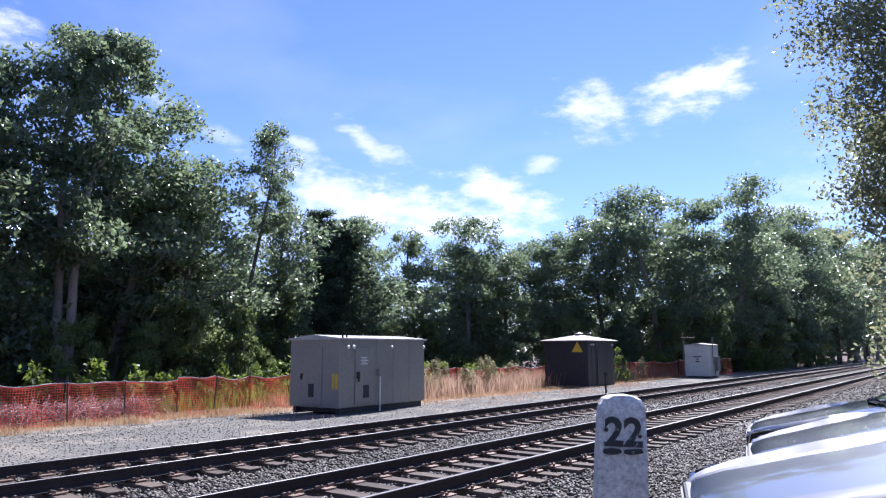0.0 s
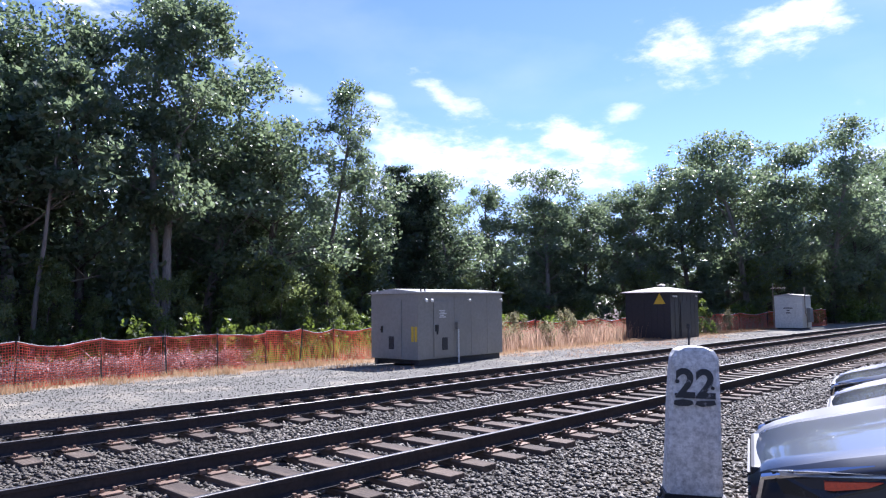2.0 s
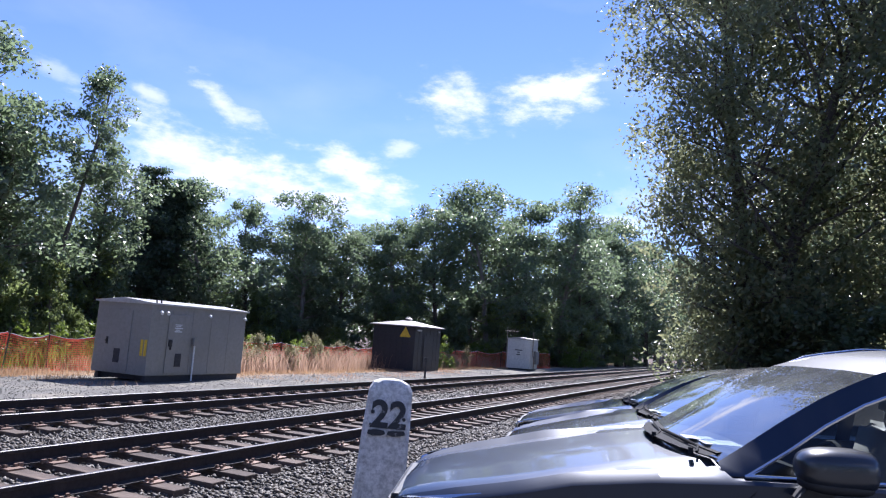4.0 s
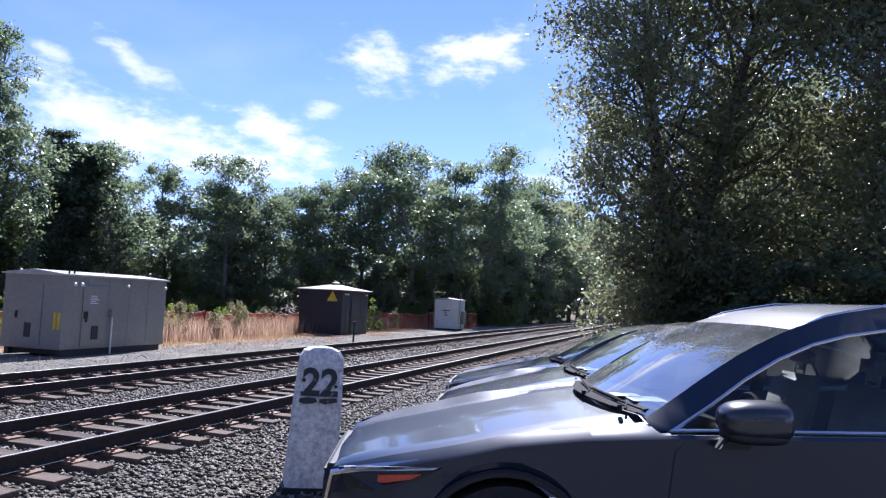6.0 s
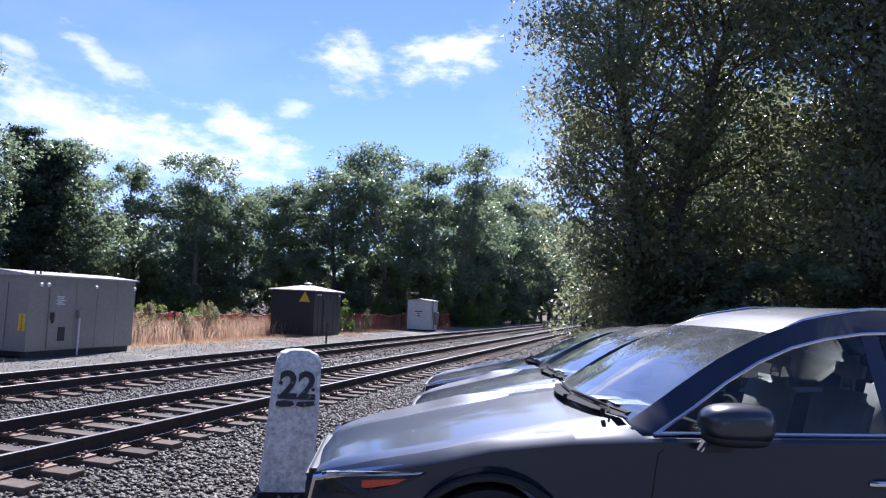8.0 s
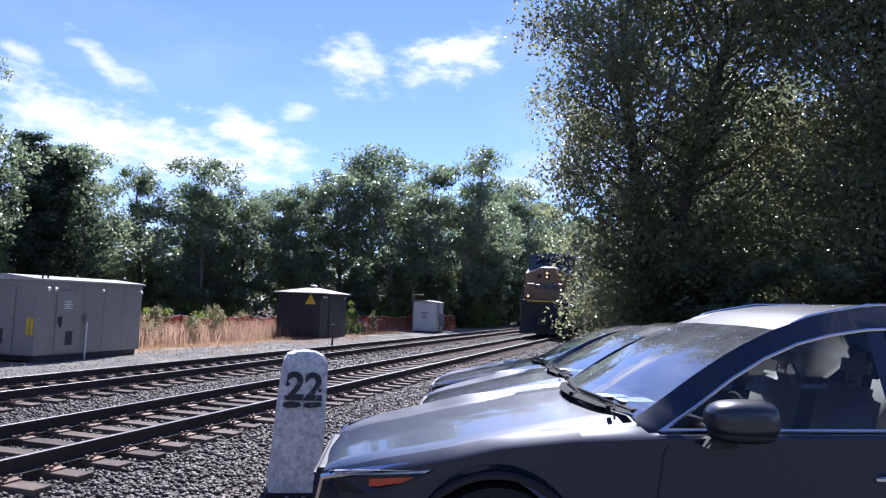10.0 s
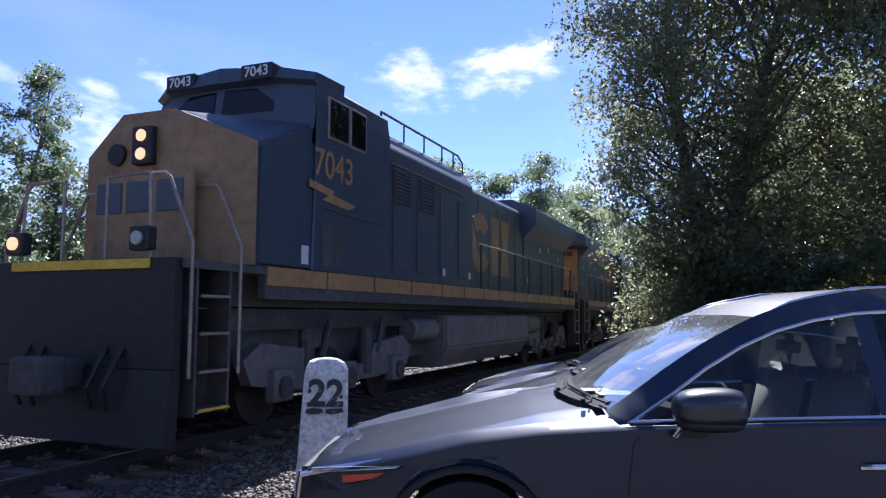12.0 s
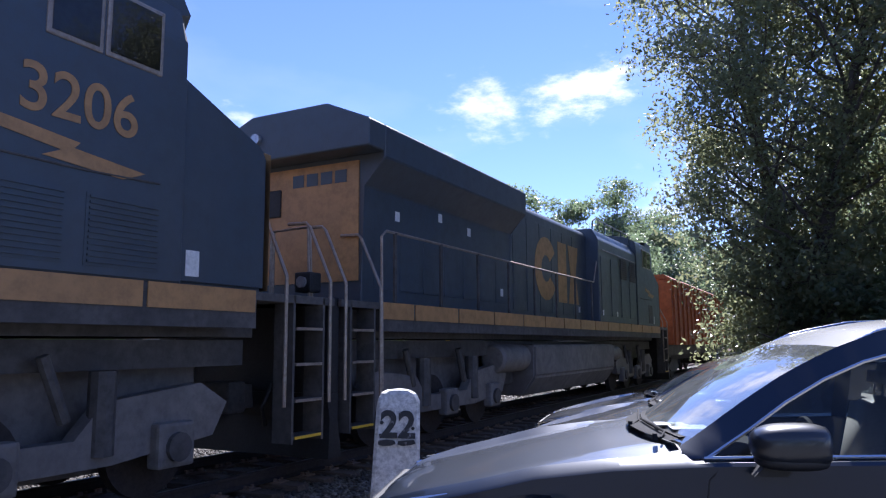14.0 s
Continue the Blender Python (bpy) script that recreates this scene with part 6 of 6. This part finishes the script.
    for sgn in (-1, 1):
        for y in (-5.7, -4.6, -3.4, -2.3):
            bm = bmesh.new()
            box(bm, *sorted((sgn * 1.50, sgn * 1.515)), y - 0.40, y + 0.40, D + 0.2, 4.15, 0.01)
            part("access_door", bm, M_BLUE, aux)
        for y0 in (-6.1, -4.9):
            bm = bmesh.new()
            box(bm, *sorted((sgn * 1.516, sgn * 1.52)), y0, y0 + 0.75, 3.63, 4.30)
            for k in range(9):
                box(bm, *sorted((sgn * 1.52, sgn * 1.54)), y0, y0 + 0.75, 3.65 + 0.07 * k, 3.685 + 0.07 * k)
            part("louvre_panel", bm, M_LOCOBLK, aux)
        if not framed:
            bm = bmesh.new()
            tube(bm, [(sgn * 1.3, -6.25, CT), (sgn * 1.3, -6.2, 5.32), (sgn * 1.3, -2.2, 5.32), (sgn * 1.3, -1.9, 5.2), (sgn * 1.3, -1.85, CT)], 0.024, 6)
            for y in (-5.2, -4.2, -3.2, -2.5):
                cyl(bm, (sgn * 1.3, y, CT), (sgn * 1.3, y, 5.32), 0.018, n=6)
            part("roof_railing", bm, M_BLUE, aux)
        bm = bmesh.new()
        tube(bm, [(sgn * 1.515, -6.2, 4.34), (sgn * 1.515, CE - 0.3, 4.34)], 0.014, 5)
        part("drip_rail", bm, M_RAILING, aux)
    bm = bmesh.new()
    HT = 5.06 if framed else 4.86
    prism(bm, [(-1.12, D), (1.12, D), (1.12, HT - 0.12), (1.02, HT), (-1.02, HT), (-1.12, HT - 0.12)], CE, 4.1, "y")
    bmesh.ops.bevel(bm, geom=list(bm.edges), offset=0.03, segments=1, affect="EDGES")
    hood = part("engine_hood", bm, M_BLUE, eng, "dark blue engine hood")
    for sgn in (-1, 1):
        for k in range(6):
            y = -0.75 + 0.86 * k
            bm = bmesh.new()
            box(bm, *sorted((sgn * 1.12, sgn * 1.130)), y - 0.37, y + 0.37, D + 0.15, HT - 0.32, 0.006)
            part("hood_door", bm, M_BLUE, hood)
        logo_shapes(hood, sgn * 1.131, -0.88 if not framed else 0.45, 2.66 if not framed else 3.14, 1.60 if not framed else 1.18, sgn, framed)
    bm = bmesh.new()
    cyl(bm, (0, 2.9, HT - 0.05), (0, 2.9, HT + 0.34), 0.42, 0.40, 20)
    part("exhaust_stack", bm, M_LOCOBLK, hood)
    bm = bmesh.new()
    for y in (-0.6, 0.9):
        box(bm, -0.5, 0.5, y - 0.3, y + 0.3, HT - 0.02, HT + 0.08, 0.02)
    part("roof_hatch", bm, M_LOCOBLK, hood)
    # radiator
    bm = bmesh.new()
    prism(bm, [(-1.12, D), (1.12, D), (1.14, 4.02), (1.54, 4.42), (1.54, 4.92), (0.75, 5.26), (-0.75, 5.26), (-1.54, 4.92), (-1.54, 4.42), (-1.14, 4.02)], 4.1, 9.9, "y")
    prism(bm, [(-1.54, 4.5), (1.54, 4.5), (1.54, 4.92), (0.75, 5.26), (-0.75, 5.26), (-1.54, 4.92)], 9.9, 10.62 if framed else 10.35, "y")
    bmesh.ops.bevel(bm, geom=list(bm.edges), offset=0.02, segments=1, affect="EDGES")
    rad = part("radiator_housing", bm, M_BLUE, eng, "dark blue flared radiator housing")
    bm = bmesh.new()
    box(bm, -1.07, 1.07, 9.905, 9.93, D + 0.35, 4.42)
    part("rear_panel", bm, M_LOCOYEL, rad, "dusty yellow rear panel")
    bm = bmesh.new()
    box(bm, 0.45, 0.85, 9.93, 9.95, 3.65, 4.1, 0.02)
    part("rear_window", bm, M_BLACK, rad)
    for k in range(4):
        bm = bmesh.new()
        box(bm, -0.85 + 0.28 * k, -0.63 + 0.28 * k, 9.932, 9.94, 4.10, 4.30)
        part("rear_bar", bm, M_BLUE, rad)
    for x, z in ((-0.52, 4.66), (-0.76, 4.66)) if framed else ((0.62, 4.62), (0.62, 4.86)):
        bm = bmesh.new()
        cyl(bm, (x, 10.2, z), (x, 10.67 if framed else 10.42, z), 0.09, n=16)
        part("rear_lamp", bm, M_LENS, rad, "unlit rear lamp")
    for k in range(7):
        y = 4.6 + 0.78 * k
        for sgn in (-1, 1):
            bm = bmesh.new()
            box(bm, *sorted((sgn * 1.12, sgn * 1.135)), y - 0.30, y + 0.30, D + 0.25, 3.85, 0.006)
            part("radiator_door", bm, M_BLUE, rad)
    for sgn in (-1, 1):
        for y, z in ((6.2, 3.7), (7.4, 3.8), (8.9, 3.6), (-0.9, 2.45), (4.6, 2.6), (-2.0, 2.4), (-3.6, 2.4)):
            bm = bmesh.new()
            xx = sgn * (1.136 if y > -1.6 else 1.516)
            box(bm, *sorted((xx, xx + sgn * 0.006)), y - 0.07, y + 0.07, z, z + 0.16)
            part("placard", bm, M_WHITEPAINT, eng, "small white safety placard")
    # walkway rails
    for sgn in (-1, 1):
        bm = bmesh.new()
        tube(bm, [(sgn * 1.47, -1.6, D + 1.75), (sgn * 1.47, -1.25, D + 1.12), (sgn * 1.47, 2, D + 1.1), (sgn * 1.47, 6, D + 1.1), (sgn * 1.47, 9.75, D + 1.1), (sgn * 1.48, 9.9, D + 1.0), (sgn * 1.52, 9.95, D + 0.2), (sgn * 1.54, 9.95, 0.95)], 0.022, 6)
        part("handrail", bm, M_RAILING, eng, "long steel handrail")
        for k in range(8):
            bm = bmesh.new()
            y = -1.0 + 1.5 * k
            box(bm, sgn * 1.47 - 0.02, sgn * 1.47 + 0.02, y - 0.03, y + 0.03, D, D + 1.1)
            part("stanchion", bm, M_LOCOBLK, eng)
    # ends: steps, platforms, railings, coupler, plow
    for e, E in ((-1, 11.45), (1, 10.95)):
        bm = bmesh.new()
        box(bm, -1.48, 1.48, *sorted((e * (E - 0.9), e * E)), D - 0.1, D + 0.0, 0.01)
        box(bm, -1.45, 1.45, *sorted((e * (E - 0.05), e * (E + 0.10))), 0.95, D + 0.02, 0.02)
        part("end_plate", bm, M_BLACK, eng)
        bm = bmesh.new()
        prism(bm, [(-1.5, 0.12), (1.5, 0.12), (1.45, 0.95), (-1.45, 0.95)], *sorted((e * (E - 0.05), e * (E + 0.12))), "y")
        for v in bm.verts:
            v.co.y += e * 0.12 * (0.95 - v.co.z)
        part("snow_plow", bm, M_BLACK, eng, "dark snow plow")
        bm = bmesh.new()
        box(bm, -0.16, 0.16, *sorted((e * E, e * (E + 0.65))), 0.72, 1.05, 0.04)
        box(bm, -0.26, 0.26, *sorted((e * (E + 0.42), e * (E + 0.75))), 0.68, 1.10, 0.05)
        part("coupler", bm, M_LOCOBLK, eng)
        for x0 in (-0.75, -0.5, 0.5, 0.75):
            bm = bmesh.new()
            tube(bm, [(x0, e * (E + 0.1), 1.2), (x0 * 0.95, e * (E + 0.35), 0.75), (x0 * 0.9, e * (E + 0.25), 0.5)], 0.03, 6)
            part("air_hose", bm, M_BLACK, eng)
        for sgn in (-1, 1):
            for yy in (0.82, 0.23):
                bm = bmesh.new()
                box(bm, sgn * 1.36 - 0.16, sgn * 1.36 + 0.14, *sorted((e * (E - yy - 0.02), e * (E - yy + 0.02))), 0.4, D)
                part("step_side", bm, M_LOCOBLK, eng)
            for k in range(4):
                z = 0.45 + 0.44 * k
                bm = bmesh.new()
                box(bm, sgn * 1.36 - 0.16, sgn * 1.36 + 0.16, *sorted((e * (E - 0.80), e * (E - 0.25))), z, z + 0.03)
                st = part("step", bm, M_LOCOBLK, eng)
                bm = bmesh.new()
                box(bm, *sorted((sgn * 1.521, sgn * 1.535)), *sorted((e * (E - 0.78), e * (E - 0.27))), z, z + 0.035)
                part("step_edge", bm, M_RAILING if k else M_YELLOW, st, "worn step edge" if k else "yellow step edge")
            for yy in (0.98, 0.10):
                bm = bmesh.new()
                tube(bm, [(sgn * 1.52, e * (E - yy), 0.85), (sgn * 1.52, e * (E - yy), D + 0.22), (sgn * 1.16, e * (E - yy), D + 0.98), (sgn * 1.10, e * (E - yy), D + 1.04), (sgn * 0.78, e * (E - yy), D + 1.05)], 0.024, 6)
                part("grab_rail", bm, M_RAILING, eng, "worn steel grab rail")
            bm = bmesh.new()
            tube(bm, [(sgn * 0.35, e * (E + 0.05), D), (sgn * 0.35, e * (E + 0.05), D + 1.0), (sgn * 1.0, e * (E + 0.05), D + 1.02), (sgn * 1.05, e * (E + 0.05), D)], 0.022, 6)
            part("end_railing", bm, M_RAILING, eng)
            bm = bmesh.new()
            box(bm, sgn * 1.0 - 0.14, sgn * 1.0 + 0.14, *sorted((e * (E + 0.05), e * (E + 0.2))), D + 0.1, D + 0.38, 0.03)
            dl = part("ditch_light_housing", bm, M_BLACK, eng)
            bm = bmesh.new()
            cyl(bm, (sgn * 1.0, e * (E + 0.2), D + 0.24), (sgn * 1.0, e * (E + 0.235), D + 0.24), 0.08, n=20)
            part("ditch_light", bm, M_HEAD if lit and e < 0 and sgn < 0 else M_LENS, dl)
        bm = bmesh.new()
        box(bm, -1.1, 1.1, *sorted((e * (E + 0.10), e * (E + 0.13))), D - 0.10, D + 0.01)
        part("anticlimber_stripe", bm, M_YELLOW, eng, "yellow stripe on the anticlimber")
    # tank and running gear
    bm = bmesh.new()
    box(bm, -1.0, 1.0, -10.3, 10.2, 1.35, 1.65)
    box(bm, -0.9, 0.9, -4.6, -3.3, 0.7, 1.5)
    box(bm, -0.9, 0.9, 3.5, 4.6, 0.7, 1.5)
    part("underbody", bm, M_LOCOBLK, eng)
    bm = bmesh.new()
    top = 1.0 if framed else 1.56
    prism(bm, [(-1.45, top), (1.45, top), (1.45, 0.85), (1.15, 0.42), (-1.15, 0.42), (-1.45, 0.85)], -3.3, 3.5, "y")
    bmesh.ops.bevel(bm, geom=list(bm.edges), offset=0.05, segments=2, affect="EDGES")
    part("fuel_tank", bm, M_TANK, eng, "dusty dark fuel tank")
    tanks = ((3.6, 5.1, 0.30, 1.28), (-4.6, -3.4, 0.24, 1.28))
    if framed:
        tanks += ((-2.02, -0.05, 0.31, 1.34), (0.57, 2.6, 0.31, 1.34))
    for sgn in (-1, 1):
        for y0, y1, rr, zz in tanks:
            bm = bmesh.new()
            cyl(bm, (sgn * 1.12, y0 + 0.06, zz), (sgn * 1.12, y1 - 0.06, zz), rr, n=20)
            cyl(bm, (sgn * 1.12, y0, zz), (sgn * 1.12, y0 + 0.06, zz), rr * 0.8, rr, 20)
            cyl(bm, (sgn * 1.12, y1 - 0.06, zz), (sgn * 1.12, y1, zz), rr, rr * 0.8, 20)
            air = part("air_tank", bm, M_TANK, eng, "dusty round air reservoir", smooth=True)
            air.data.set_sharp_from_angle(angle=radians(35))
    for c in (-7.2, 7.2):
        bm = bmesh.new()
        box(bm, -0.65, 0.65, c - 2.7, c + 2.7, 0.30, 1.62, 0.05)
        tr = part("truck", bm, M_TANK, eng, "dusty three-axle truck")
        for sgn in (-1, 1):
            bm = bmesh.new()
            prism(bm, [(c - 2.7, 0.95), (c - 2.3, 1.18), (c - 1.1, 1.05), (c - 0.8, 0.72), (c + 0.8, 0.72), (c + 1.1, 1.05), (c + 2.3, 1.18), (c + 2.7, 0.95), (c + 2.5, 0.6), (c + 1.2, 0.45), (c - 1.2, 0.45), (c - 2.5, 0.6)], *sorted((sgn * 0.98, sgn * 1.16)), "x")
            part("side_frame", bm, M_TANK, tr)
            for a in (-1.9, 0, 1.9):
                bm = bmesh.new()
                box(bm, *sorted((sgn * 1.1, sgn * 1.28)), c + a - 0.24, c + a + 0.24, 0.34, 0.80, 0.04)
                part("journal_box", bm, M_TANK, tr)
                bm = bmesh.new()
                cyl(bm, (sgn * 1.28, c + a, 0.55), (sgn * 1.33, c + a, 0.55), 0.15, n=14)
                part("axle_cap", bm, M_LOCOBLK, tr)
            for a in (-0.95, 0.95):
                bm = bmesh.new()
                cyl(bm, (sgn * 1.12, c + a - 0.15, 0.55), (sgn * 1.12, c + a - 0.15, 1.35), 0.13, n=10)
                part("spring", bm, M_LOCOBLK, tr)
                bm = bmesh.new()
                cyl(bm, (sgn * 1.15, c + a + 0.25, 0.9), (sgn * 1.15, c + a + 0.5, 1.5), 0.06, n=8)
                part("damper", bm, M_LOCOBLK, tr)
        for a in (-1.9, 0, 1.9):
            bm = bmesh.new()
            for sgn in (-1, 1):
                cyl(bm, (sgn * 0.70, c + a, 0.52), (sgn * 0.83, c + a, 0.52), 0.52, n=28)
            cyl(bm, (-0.7, c + a, 0.52), (0.7, c + a, 0.52), 0.1, n=10)
            part("wheelset", bm, M_RAIL, tr)
    return eng


def freight_car():
    w = empty("freight_car", Matrix.Identity(4), "orange-red steel freight car coupled behind the locomotives", "freight car")
    bm = bmesh.new()
    box(bm, -1.5, 1.5, -8.5, 8.5, 1.5, 4.3, 0.05)
    body = part("body", bm, M_ORANGE, w)
    for sgn in (-1, 1):
        for k in range(16):
            bm = bmesh.new()
            y = -8.2 + 1.09 * k
            box(bm, *sorted((sgn * 1.5, sgn * 1.58)), y - 0.06, y + 0.06, 1.5, 4.25, 0.015)
            part("rib", bm, M_ORANGE, body)
    bm = bmesh.new()
    prism(bm, [(-1.55, 4.3), (1.55, 4.3), (1.2, 4.5), (-1.2, 4.5)], -8.55, 8.55, "y")
    part("roof", bm, M_ORANGE, w)
    bm = bmesh.new()
    box(bm, -1.2, 1.2, -9.0, 9.0, 1.05, 1.5, 0.03)
    box(bm, -0.16, 0.16, -9.8, 9.8, 0.75, 1.05)
    part("underframe", bm, M_LOCOBLK, w)
    for c in (-6.5, 6.5):
        bm = bmesh.new()
        box(bm, -0.65, 0.65, c - 0.25, c + 0.25, 0.4, 1.05, 0.03)
        tr = part("truck", bm, M_LOCOBLK, w)
        for sgn in (-1, 1):
            bm = bmesh.new()
            prism(bm, [(c - 1.2, 0.55), (c - 0.5, 0.85), (c + 0.5, 0.85), (c + 1.2, 0.55), (c + 0.6, 0.35), (c - 0.6, 0.35)], *sorted((sgn * 0.95, sgn * 1.1)), "x")
            part("side_frame", bm, M_LOCOBLK, tr)
        for a in (-0.88, 0.88):
            bm = bmesh.new()
            for sgn in (-1, 1):
                cyl(bm, (sgn * 0.70, c + a, 0.46), (sgn * 0.83, c + a, 0.46), 0.46, n=24)
            cyl(bm, (-0.7, c + a, 0.46), (0.7, c + a, 0.46), 0.1, n=10)
            part("wheelset", bm, M_RAIL, tr)
    return w


TRACK_X = -0.7525
# where the leading nose corner is, second by second
NOSE = [(0.0, 228.0), (9.0, 63.2), (9.8, 48.2), (10.5, 35.1), (11.0, 25.9), (11.3, 20.1), (11.6, 14.2), (11.9, 8.1), (12.1, 3.75), (12.5, -5.30), (13.0, -16.68), (13.5, -27.7), (14.0, -38.4)]
lead = locomotive("7043", "dark blue and yellow diesel locomotive with lit headlights leading the train")
second = locomotive("3206", "dark blue diesel locomotive running cab last behind the leader", True, False, -7.62, 3.74)
third = locomotive("", "dark blue diesel locomotive, third in the train, running cab last", False, False)
wagon = freight_car()


def motions():
    """All that moves: the train on the near track."""
    for ob, back, turn in ((lead, 10.0, 0), (second, 32.85, 180), (third, 55.4, 180), (wagon, 76.6, 0)):
        walk(ob, [(t, pose(TRACK_X, y + back, 0, 0, 0, turn)) for t, y in NOSE])


motions()
